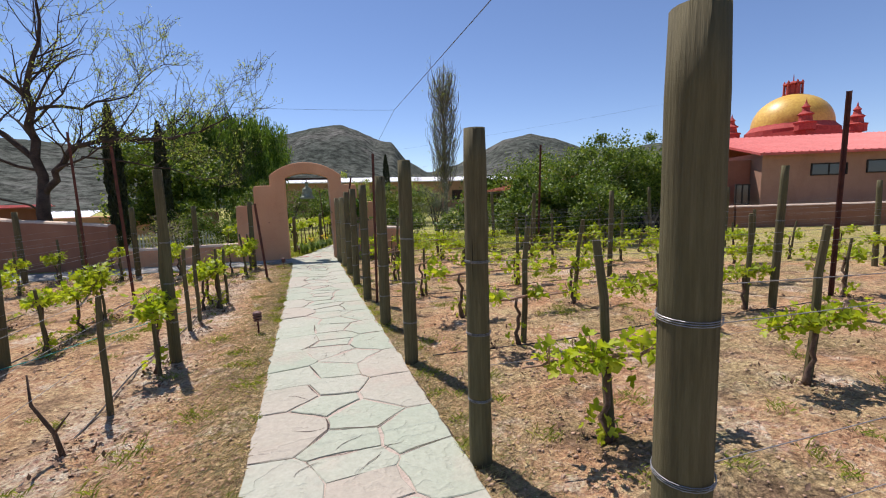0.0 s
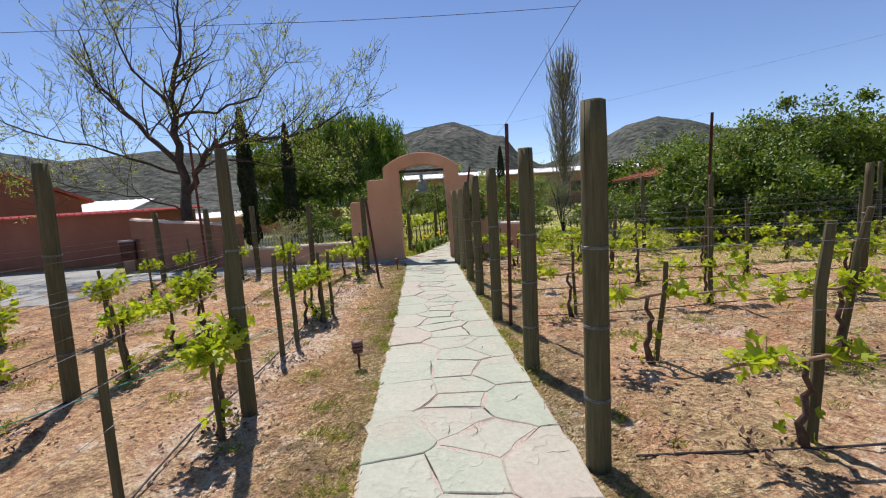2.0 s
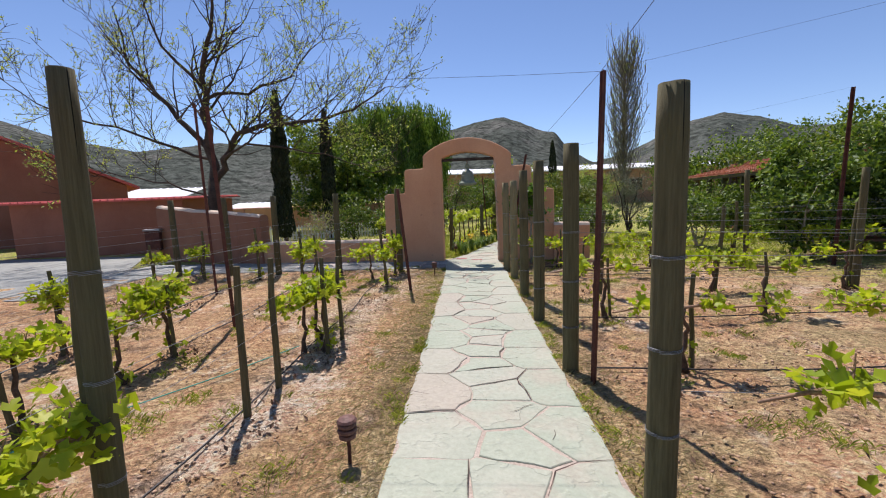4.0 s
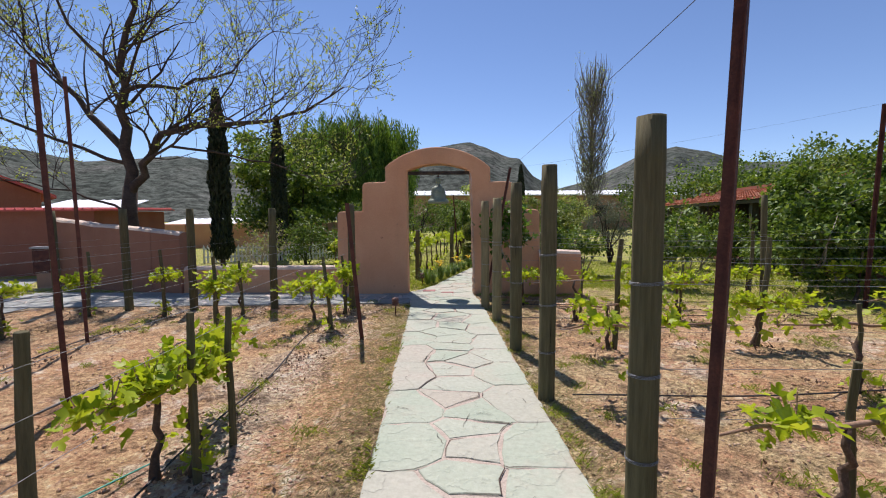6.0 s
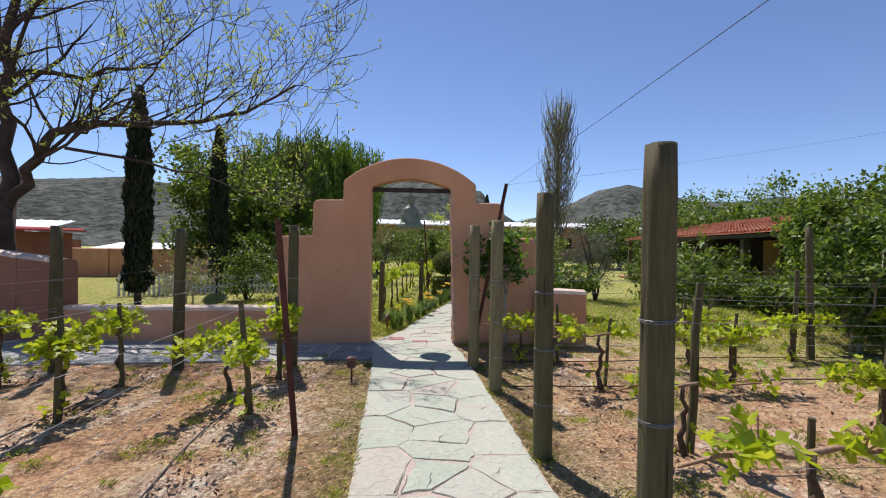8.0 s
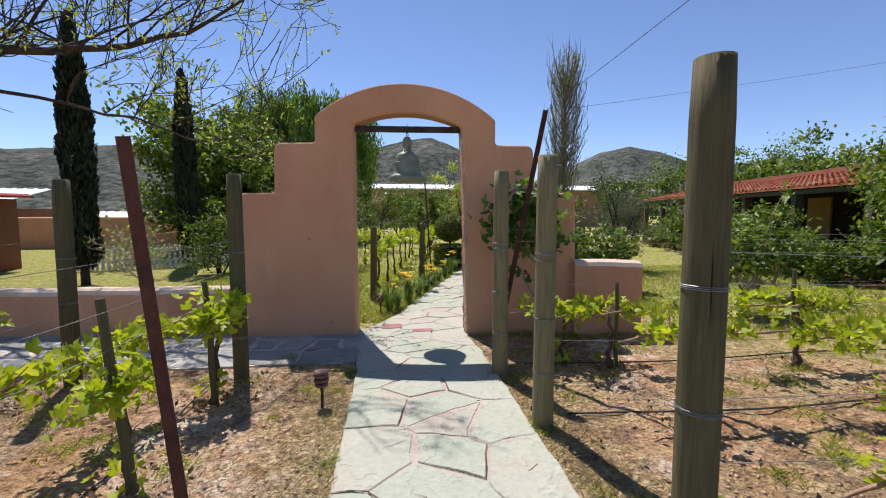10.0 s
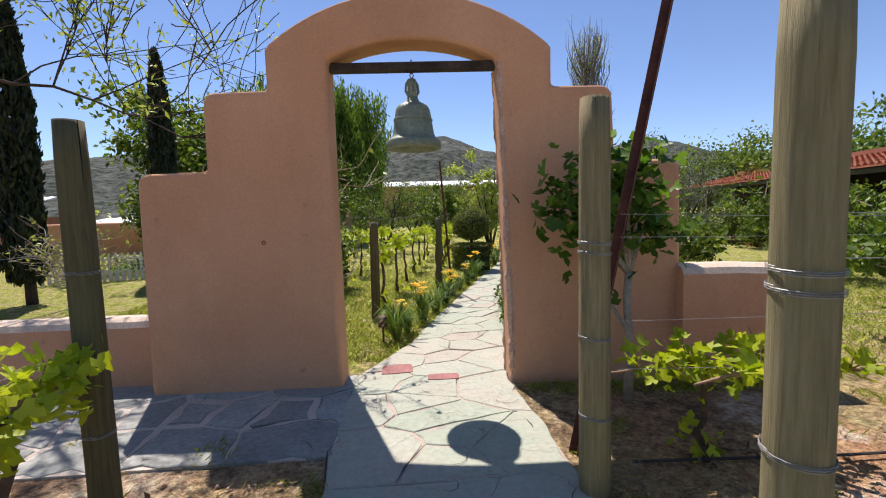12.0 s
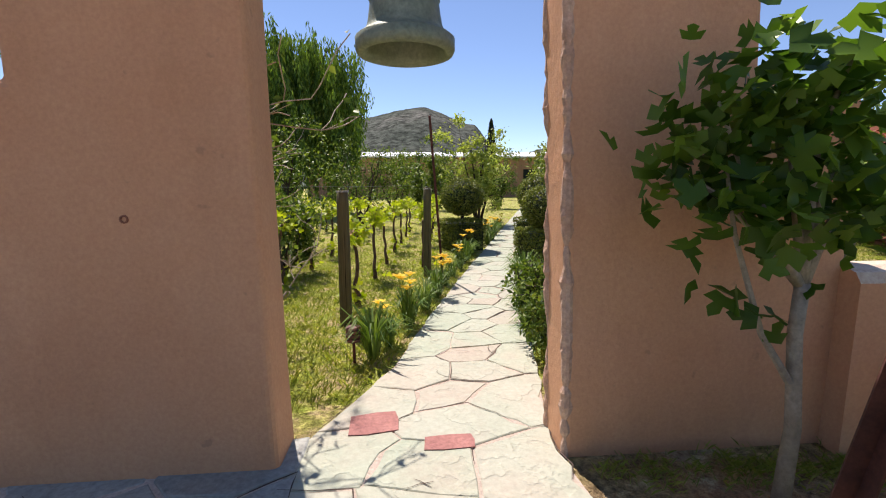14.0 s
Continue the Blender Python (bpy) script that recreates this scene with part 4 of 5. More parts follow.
    part("terrace", Geo().box((-0.3, -0.6, -0.6), (n + 0.3, 2.2, -0.28), m), BARN, w)


def at_bearing(az, d, eye=(0.0, 0.0)):
    return (eye[0] + math.sin(radians(az)) * d, eye[1] + math.cos(radians(az)) * d)


def church():
    """The red-roofed church with its golden dome."""
    ob = thing("church", "red-roofed church with a golden ochre dome and red pinnacles", "church")
    a, b = (22.8, 16.3), (36.0, 10.4)
    m = frame_of(a, b)
    n = (Vector(b) - Vector(a)).length
    part("wall", Geo().box((0, 0, -1), (n + 8, 10, 3.35), m), CLAY, ob)
    r = Geo()
    sheet_roof(r, m, -0.4, n + 8, -0.5, 3.3, 7.0, 4.9, 0.35, 0.12)
    sheet_roof(r, m, -0.4, n + 8, 14.5, 3.3, 7.0, 4.9, 0.5, 0.12)
    part("roof", r, REDROOF, ob, "bright red ribbed sheet roof")
    annex = Geo().box((-4.5, 0.9, -1), (-0.05, 6, 3.05), m)
    part("annex_wall", annex, BARN, ob)
    window_in(ob, m, -0.9, 0.75, 0.6, 0.95)
    for x, z, w, h in ((3.2, 2.15, 1.6, 0.5), (6.2, 2.2, 2.4, 0.55), (9.8, 1.7, 1.4, 1.25), (13.5, 1.7, 1.4, 1.25)):
        window_in(ob, m, x, z, w, h)
    cx, cy = at_bearing(56.6, 44)
    drum = Geo().lathe([(3.0, 0), (3.0, 5.9), (2.7, 6.2), (2.6, 6.35)], 28, (cx, cy, 0))
    drum.box((cx - 3.0, cy - 3.0, 0), (cx + 3.0, cy + 3.0, 5.6))
    part("drum", drum, DOMERED, ob, smooth=False)
    prof = [(2.62 * math.cos(q), 6.3 + 2.4 * math.sin(q)) for q in np.linspace(0, math.pi / 2 * 0.96, 14)]
    part("dome", Geo().lathe(prof, 40, (cx, cy, 0)), DOMEGOLD, ob, "golden ochre plaster dome", smooth=True)
    lan = Geo().lathe([(0.66, 8.55), (0.7, 8.66), (0.46, 8.7), (0.46, 9.42), (0.66, 9.46), (0.6, 9.55), (0.2, 9.68), (0.04, 9.72), (0.025, 10.2), (0, 10.2)], 8, (cx, cy, 0))
    for k in range(6):
        q = k * math.pi / 3
        lan.lathe([(0.09, 8.66), (0.08, 9.46), (0.11, 9.54), (0.02, 9.75)], 6, (cx + 0.55 * math.cos(q), cy + 0.55 * math.sin(q), 0))
    part("lantern", lan, DOMERED, ob, "red lantern with a thin cross")
    for sx, sy in ((-1, -1), (1, -1), (-1, 1), (1, 1)):
        p = Geo().lathe([(0.62, 5.5), (0.62, 5.95), (0.7, 6.05), (0.42, 6.15), (0.38, 6.5), (0.5, 6.6), (0.25, 6.8), (0.2, 7.05), (0.27, 7.11), (0.08, 7.35), (0.0, 7.7)], 10, (cx + sx * 2.75, cy + sy * 2.75, 0))
        part("pinnacle", p, DOMERED, ob)
    wall_run("wall_far_east", [(14.5, 25.5), (20.0, 15.5), (32.0, 9.2), (40, 5)], [0.4, 0.7, 0.8, 0.85], 0.35, OLDADOBE, "distant low brown rendered wall before the church", CAP)


barn()
long_house()
church()


# ---- trees ----
def branch_tree(seed, base, height, lean, reach, levels=4, r0=0.2, first=0.3, spread=0.8, counts=(6, 5, 5), tip_up=0.25):
    """Trunk, limbs and twigs; returns geometry of wood and the twig ends."""
    rng = np.random.default_rng(seed)
    trunk, limbs = Geo(), Geo()
    tips = []

    def grow(p, d, length, r, level):
        n = 6 if level < 2 else 4
        pts, q, dd = [np.array(p)], np.array(p, float), np.array(d, float)
        for i in range(n):
            dd = dd + rng.normal(size=3) * (0.10 if level == 0 else 0.20)
            dd[2] += tip_up * (0.12 if level else 0.0)
            dd /= np.linalg.norm(dd)
            q = q + dd * length / n
            pts.append(q.copy())
        rad = [max(r * (1 - 0.75 * i / n), 0.004) for i in range(n + 1)]
        (trunk if level == 0 else limbs).tube(pts, rad, (10, 7, 5, 3, 3)[level], level < 2)
        if level >= levels - 2:
            tips.extend(pts[2:])
        if level + 1 < levels:
            for k in range(counts[min(level, len(counts) - 1)]):
                i = rng.integers(max(1, int(n * first)), n + 1) if level == 0 else rng.integers(1, n + 1)
                a = rng.uniform(0, 2 * np.pi)
                side = np.array((math.cos(a) * reach[0], math.sin(a) * reach[1], rng.uniform(-0.1, 0.6)))
                nd = dd * (1 - spread) + side * spread
                nd /= np.linalg.norm(nd)
                grow(pts[i], nd, length * rng.uniform(0.45, 0.75), rad[i] * 0.62, level + 1)

    grow(base, lean, height, r0, 0)
    return trunk, limbs, np.array(tips)


def pecan():
    """The large spring tree: mostly bare, first leaves on the twigs."""
    ob = thing("spreading_tree", "large spreading tree, nearly bare, with sparse new leaves", "tree")
    rng = np.random.default_rng(12)
    base = np.array((-7.95, 16.9, -0.4))
    trunk = Geo()
    wood = [Geo()]
    fork = base + np.array((0.05, 0.0, 2.55))
    trunk.tube([base, base + (0.06, 0, 0.9), base + (-0.03, 0, 1.8), fork], [0.27, 0.21, 0.185, 0.165], 12)
    part("trunk", trunk, BARK, ob, smooth=True)
    tips = []

    def limb(p, d, length, r, level):
        n = 7 if level < 2 else 5
        pts, q, dd = [np.array(p)], np.array(p, float), np.array(d, float) / np.linalg.norm(d)
        for i in range(n):
            dd = dd + rng.normal(size=3) * (0.13 if level == 0 else 0.13) + np.array((0, 0, 0.05))
            dd /= np.linalg.norm(dd)
            q = q + dd * length / n
            pts.append(q.copy())
        rad = [max(r * (1 - 0.72 * i / n), 0.0055) for i in range(n + 1)]
        wood[-1].tube(pts, rad, (9, 6, 4, 3)[level], False)
        if level >= 2:
            tips.extend(pts[1:])
        if level < 3:
            for k in range((7, 5, 3)[level]):
                i = int(rng.integers(2 if level == 0 else 1, n + 1))
                side = rng.normal(size=3) * np.array((1, 1, 0.55)) + np.array((0, 0, 0.3))
                side -= dd * side.dot(dd)
                nd = dd * 0.75 + side / np.linalg.norm(side) * 0.75
                limb(pts[i], nd, length * rng.uniform(0.38, 0.62), rad[i] * 0.6, level + 1)

    def bough(way, r):
        """A main limb along a chosen line, with side branches all the way."""
        pts = [fork + np.array(p, float) for p in way]
        fine = []
        for a, b in zip(pts, pts[1:]):
            for i in range(3):
                fine.append(a + (b - a) * i / 3 + rng.normal(size=3) * (0.05 if fine else 0.0))
        fine.append(pts[-1])
        n = len(fine) - 1
        rad = [max(r * (1 - 0.86 * i / n), 0.009) for i in range(n + 1)]
        wood[-1].tube(fine, rad, 9, False)
        for i in range(3, n + 1):
            d = fine[i] - fine[i - 1]
            d /= np.linalg.norm(d)
            for _ in range(2 if i % 2 else 1):
                side = rng.normal(size=3) * np.array((0.8, 1.0, 0.5)) + np.array((0, 0, 0.55))
                side -= d * side.dot(d)
                limb(fine[i], d * 0.6 + side / np.linalg.norm(side) * 0.8, rng.uniform(1.5, 3.0) * (1.2 - 0.5 * i / n), max(rad[i] * 0.42, 0.011), 1)

    ways = ((((0, 0, -0.05), (-0.1, 0.1, 1.5), (-0.1, 0.0, 3.0), (0.45, -0.1, 4.5), (0.6, 0.0, 6.4)), 0.155),
            (((0, 0, -0.2), (0.5, -0.1, 0.55), (1.0, -0.2, 1.3), (2.1, -0.2, 1.55), (3.4, -0.3, 1.55), (4.7, -0.5, 1.85), (5.7, -0.6, 2.35)), 0.115),
            (((-0.08, 0.05, 0.9), (-1.1, 0.2, 1.95), (-2.1, 0.3, 3.0), (-2.7, 0.3, 4.0), (-2.9, 0.3, 5.4)), 0.10),
            (((-0.08, 0.05, 0.6), (-1.4, -0.4, 1.2), (-3.0, -0.8, 1.7), (-4.6, -1.0, 2.3), (-5.8, -1.2, 3.4)), 0.05),
            (((-0.1, 0.0, -0.7), (-1.2, -0.3, -0.15), (-2.6, -0.5, 0.25), (-3.8, -0.6, 0.3)), 0.035),
            (((-0.1, 0, 2.4), (1.1, 0.4, 2.7), (2.4, 0.7, 3.2), (3.5, 0.9, 4.3)), 0.06),
            (((-0.1, 0, 2.8), (-0.9, -0.5, 3.9), (-1.3, -0.9, 5.6)), 0.06),
            (((1.2, -0.2, 1.0), (2.6, 0.1, 0.85), (4.0, 0.2, 0.5), (5.0, 0.2, 0.0)), 0.035))
    for way, r in ways:
        wood.append(Geo())
        bough(way, r)
        part("limb", wood[-1], BARK, ob, smooth=True)
    t = np.array(tips)
    t = t[rng.random(len(t)) < 0.2]
    c = np.repeat(t, 4, axis=0) + rng.normal(size=(len(t) * 4, 3)) * 0.05
    leaves = part("leaves", leaf_mesh("leaves", c, 0.10, BUDLEAF, 0.2, aspect=0.36), BUDLEAF, ob, "sparse pale new leaves")
    leaves["kind"] = "stuff"


def poplar(x, y, h, seed):
    ob = thing("poplar", "tall slender poplar with bare upright branches", "tree", at=(x, y, gz(y)))
    rng = np.random.default_rng(seed)
    part("trunk", Geo().tube([(0, 0, 0), (0.1, 0, h * 0.4), (0, 0.1, h * 0.97)], [0.28, 0.18, 0.03], 8), POPLARBARK, ob)
    g = Geo()
    tips = []
    for k in range(330):
        z = h * (0.12 + 0.78 * rng.random())
        a = rng.uniform(0, 2 * np.pi)
        out = (0.10 + 0.085 * math.sin(min((z / h) * 3.2, 3.1))) * h * rng.uniform(0.35, 0.85)
        L = h * rng.uniform(0.10, 0.24)
        b = np.array((0.0, 0.0, z))
        e = b + np.array((math.cos(a) * out * 0.92, math.sin(a) * out * 0.92, L))
        mid = (b + e) / 2 + np.array((math.cos(a), math.sin(a), 0)) * out * 0.16
        g.tube([b, mid, e, e + np.array((0, 0, L * 0.35))], [0.05, 0.032, 0.02, 0.012], 3, False)
        for _ in range(3):
            f = mid + (e - mid) * rng.random()
            g.tube([f, f + np.array((rng.normal() * 0.25, rng.normal() * 0.25, rng.uniform(0.5, 1.3)))], [0.016, 0.009], 3, False)
            tips.append(f + np.array((0, 0, 0.6)))
    part("branchwork", g, POPLARBARK, ob)["kind"] = "stuff"
    t = np.array(tips)
    c = np.repeat(t, 3, axis=0) + rng.normal(size=(len(t) * 3, 3)) * 0.3
    part("leaves", leaf_mesh("leaves", c, 0.14, BUDLEAF, 0.2, aspect=0.6), BUDLEAF, ob, "sparse young leaves")


def cypress(x, y, h, w, seed):
    ob = thing("cypress", "narrow dark green columnar cypress", "tree", "cypresses", (x, y, gz(y)))
    rng = np.random.default_rng(seed)
    part("trunk", Geo().tube([(0, 0, -0.1), (0, 0, 0.9)], [0.09, 0.07], 8), BARK, ob)
    n = 9000
    z = rng.random(n) ** 0.85 * (h - 0.3) + 0.3
    a = rng.uniform(0, 2 * np.pi, n)
    k = z / h
    r = w * np.minimum(1.0, (k / 0.10) ** 0.6) * np.clip((1 - k) * 2.6, 0, 1) ** 0.6 * np.array([0.78 + 0.32 * noise.noise((math.cos(q) * 2, math.sin(q) * 2, zz * 2.2 + seed)) for q, zz in zip(a, z)])
    r *= np.sqrt(rng.uniform(0.45, 1.05, n))
    c = np.stack((r * np.cos(a), r * np.sin(a), z), 1)
    part("crown", leaf_mesh("crown", c, 0.16, CYPRESSLEAF, 0.0, droop=(0, 0, 1.0), aspect=0.35), CYPRESSLEAF, ob)


def willow(x, y, h, w, seed):
    ob = thing("willow", "full weeping willow with long hanging green strands", "tree", at=(x, y, gz(y)))
    rng = np.random.default_rng(seed)
    part("trunk", Geo().tube([(0, 0, -0.2), (0.15, 0, h * 0.25), (0, 0.1, h * 0.5)], [0.45, 0.34, 0.26], 10), BARK, ob)
    limbs, pts, dirs = Geo(), [], []
    heads = []
    for k in range(38):
        a = rng.uniform(0, 2 * np.pi)
        rr = w * math.sqrt(rng.random()) * 0.85
        top = np.array((math.cos(a) * rr, math.sin(a) * rr, h * (1.0 - 0.32 * (rr / w) ** 2) * rng.uniform(0.82, 1.0)))
        limbs.tube([(0.1, 0, h * 0.3), top * np.array((0.4, 0.4, 0.75)), top], [0.13, 0.07, 0.025], 5, False)
        heads.append(top)
    part("limbs", limbs, BARK, ob)
    for top in heads:
        for lock in range(7):
            root = top + np.array((rng.normal() * w * 0.15, rng.normal() * w * 0.15, rng.normal() * 0.35))
            drop = rng.uniform(0.3, 0.95) * root[2]
            sway = rng.normal(size=2) * 0.45
            for s in range(9):
                p = root + np.array((rng.normal() * 0.17, rng.normal() * 0.17, rng.normal() * 0.15))
                L = drop * rng.uniform(0.6, 1.08)
                zz = np.linspace(0, L, max(4, int(L / 0.10)))
                q = np.stack((p[0] + sway[0] * np.sin(zz / L * 1.6), p[1] + sway[1] * np.sin(zz / L * 1.6), p[2] - zz), 1)
                pts.append(q + rng.normal(size=q.shape) * 0.045)
    c = np.concatenate(pts)
    part("crown", leaf_mesh("crown", c, 0.25, WILLOWLEAF, 0.0, droop=(0, 0, -1.0), aspect=0.27), WILLOWLEAF, ob)


def bush(name, label, category, x, y, h, w, seed, material, leaf=0.09, count=5000, stem=BARK, stems=5, low=0.1, aspect=0.6, group="", open_=0.5):
    """A shrub or small tree: stems that fork, leaves in uneven clumps."""
    ob = thing(name, label, category, group, (x, y, gz(y)))
    rng = np.random.default_rng(seed)
    clumps = []
    for k in range(stems):
        g = Geo()
        a = 2 * np.pi * k / stems + rng.normal() * 0.4
        e = np.array((math.cos(a) * w * rng.uniform(0.25, 0.75), math.sin(a) * w * rng.uniform(0.25, 0.75), h * rng.uniform(0.6, 0.95)))
        pts = wander((rng.normal() * 0.04, rng.normal() * 0.04, -0.05), e, 5, 0.05 * w, rng)
        g.tube(pts, [0.035 * h / 2, 0.03 * h / 2, 0.024 * h / 2, 0.018 * h / 2, 0.012 * h / 2, 0.006], 5, False)
        for j in range(6):
            b = pts[rng.integers(2, 6)]
            q = b + np.array((rng.normal() * w * 0.4, rng.normal() * w * 0.4, rng.normal() * h * 0.13 + 0.05 * h))
            q[2] = max(q[2], low * h)
            g.tube([b, (b + q) / 2 + rng.normal(size=3) * 0.04, q], [0.01, 0.008, 0.004], 4, False)
            clumps.append(q)
        part("stem", g, stem, ob)
    for k in range(int(26 * (1 - open_)) + 6):
        a = rng.uniform(0, 2 * np.pi)
        rr = w * math.sqrt(rng.random()) * 0.85
        clumps.append(np.array((math.cos(a) * rr, math.sin(a) * rr, h * (low + (0.88 - low) * rng.random()))))
    cl = np.array(clumps)
    idx = rng.integers(0, len(cl), count)
    size = (rng.uniform(0.4, 1.0, len(cl)) * 0.19 * w)[idx][:, None]
    c = cl[idx] + rng.normal(size=(count, 3)) * size * np.array((1, 1, 0.75))
    c[:, 2] = np.maximum(c[:, 2], 0.03)
    part("crown", leaf_mesh("crown", c, leaf, material, 0.4, aspect=aspect), material, ob)
    return ob


pecan()
poplar(15.8, 48.0, 15.0, 3)
cypress(-6.78, 19.3, 5.6, 0.36, 1)
cypress(-6.1, 22.6, 5.55, 0.34, 2)
cypress(9.6, 52.0, 7.2, 0.55, 3)
willow(-4.9, 34.5, 8.5, 4.2, 4)
bush("leafy_tree", "leafy green tree with a loose light crown", "tree", -8.2, 28.5, 6.6, 2.6, 5, TREELEAF, 0.2, 12000, BARK, 6, 0.2)
bush("leafy_tree", "leafy green tree with a loose light crown", "tree", -6.6, 26.5, 4.8, 1.9, 6, TREELEAF, 0.19, 11000, BARK, 6, 0.15)
bush("olive_tree", "small grey-green olive tree with dense fine leaves", "tree", 6.3, 20.6, 2.5, 1.0, 11, OLIVELEAF, 0.07, 7000, BARK, 6, 0.2, 0.3)
for k, (x, y, h, w, mat) in enumerate(((7.6, 18.9, 1.9, 0.8, TREELEAF), (5.3, 15.2, 1.45, 0.6, TREELEAF), (6.7, 16.3, 1.5, 0.7, TREELEAF), (4.2, 17.4, 1.35, 0.6, TREELEAF), (8.6, 14.8, 2.8, 1.2, TREELEAF), (9.9, 15.6, 2.9, 1.3, TREELEAF), (11.6, 14.9, 3.1, 1.5, TREELEAF), (13.2, 15.6, 3.6, 1.6, TREELEAF), (14.8, 15.3, 3.6, 1.5, TREELEAF), (12.4, 17.4, 3.6, 1.7, TREELEAF), (9.7, 19.6, 1.6, 0.8, TREELEAF), (4.9, 22.5, 2.2, 1.2, BOXLEAF), (3.6, 18.5, 1.5, 0.75, TREELEAF), (7.4, 13.6, 1.9, 0.9, TREELEAF), (10.2, 12.9, 2.2, 1.1, TREELEAF))):
    bush("fruit_tree", "leafy green fruit tree with pale forking stems", "tree", x, y, h, w, 60 + k, mat, 0.125, int((2300 if k > 3 else 900) * h * max(w, 0.8)), PALEBARK, 5, 0.5 if k < 4 else 0.22, 0.55, "fruit trees")
for k, (x, y, h, w) in enumerate(((17.5, 27.5, 4.0, 3.0), (21.5, 29.0, 5.0, 3.2), (26, 27, 5.0, 3.5), (24, 40, 6.5, 4.0), (33, 40, 7, 4.5), (19, 42, 5.0, 3.5))):
    bush("distant_tree", "distant rounded green tree behind the vineyard", "tree", x, y, h, w, 90 + k, TREELEAF, 0.26, 6000, BARK, 5, 0.12, 0.6, "distant trees")
for k, (x, y, h, w) in enumerate(((-2.6, 20.0, 1.4, 0.7), (-3.4, 21.2, 1.3, 0.7), (-1.6, 19.4, 1.3, 0.6), (-4.6, 20.8, 1.6, 0.9), (-2.4, 22.4, 2.6, 1.2), (-0.8, 27.0, 2.8, 1.2))):
    bush("garden_shrub", "loose green garden shrub behind the wall", "shrub", x, y, h, w, 110 + k, TREELEAF, 0.08, 3000, BARK, 5, 0.15, 0.55, "garden shrubs")
for k, (x, y, h, w) in enumerate(((1.6, 29.0, 2.7, 1.0), (3.1, 27.2, 3.2, 0.9), (0.2, 33.0, 2.8, 1.5), (7.0, 29.5, 2.6, 1.3), (8.6, 33.0, 3.1, 1.6), (6.2, 36.5, 2.7, 1.2), (2.4, 36.0, 2.8, 1.8))):
    bush("garden_tree", "young leafy garden tree beside the inner path", "tree", x, y, h, w, 130 + k, BUDLEAF if k in (1, 4) else TREELEAF, 0.11, 5000, BARK, 5, 0.2, 0.6, "garden trees")

for k, y in enumerate((17.6, 19.1, 20.8, 22.4, 24.2, 26.0, 28.0)):
    bush("veranda_shrub", "dense dark green shrub before the veranda", "shrub", 9.5 + (y - 17) * 0.255, y, 1.05 + 0.2 * (k % 3), 0.75, 400 + k, TREELEAF, 0.1, 2600, BARK, 5, 0.05, 0.55, "veranda shrubs", 0.2)


def fig():
    ob = thing("fig_tree", "young fig tree with large dark lobed leaves against the wall", "tree", at=(1.58, 14.10, gz(14)))
    rng = np.random.default_rng(8)
    part("trunk", Geo().tube([(0, 0, -0.05), (0.02, 0.0, 0.35), (0.0, 0.02, 0.75), (0.02, 0.03, 0.95)], [0.036, 0.030, 0.027, 0.027], 10), PALEBARK, ob, smooth=True)
    ends = []
    for e, mid in (((-0.45, 0.05, 1.95), (-0.22, 0.08, 1.35)), ((-0.5, 0.10, 1.62), (-0.25, 0.1, 1.25)), ((0.08, -0.02, 2.15), (0.0, 0.02, 1.5)), ((-0.15, 0.0, 2.0), (-0.08, 0.05, 1.5)), ((0.12, 0.0, 1.8), (0.08, 0.05, 1.3)), ((-0.30, -0.04, 1.55), (-0.2, 0.0, 1.2)), ((0.16, 0.05, 1.5), (0.10, 0.02, 1.2))):
        pts = [np.array((0.02, 0.03, 0.93)), np.array(mid), np.array(e) * np.array((0.9, 1, 0.85))]
        part("limb", Geo().tube(pts, [0.019, 0.013, 0.006], 7), PALEBARK, ob, smooth=True)
        ends.append(pts)
    sucker = [(-0.02, 0, 0.55), (-0.14, 0.03, 0.75), (-0.28, 0.05, 1.15), (-0.33, 0.06, 1.4)]
    part("limb", Geo().tube(sucker, [0.016, 0.013, 0.01, 0.007], 6), PALEBARK, ob)
    spots = []
    for pts in ends:
        for _ in range(60):
            t = rng.beta(3, 1.2)
            spots.append(pts[1] + (pts[2] - pts[1]) * t + rng.normal(size=3) * np.array((0.13, 0.07, 0.12)))
    for _ in range(8):
        spots.append(np.array((-0.1, 0, 0.85)) + rng.normal(size=3) * np.array((0.14, 0.05, 0.07)))
    c = np.array(spots)
    c[:, 1] = np.minimum(c[:, 1], 0.17)
    part("leaves", leaf_mesh("leaves", c, 0.105, FIGLEAF, 0.5, True, aspect=0.9), FIGLEAF, ob, "large dark lobed leaves")


fig()


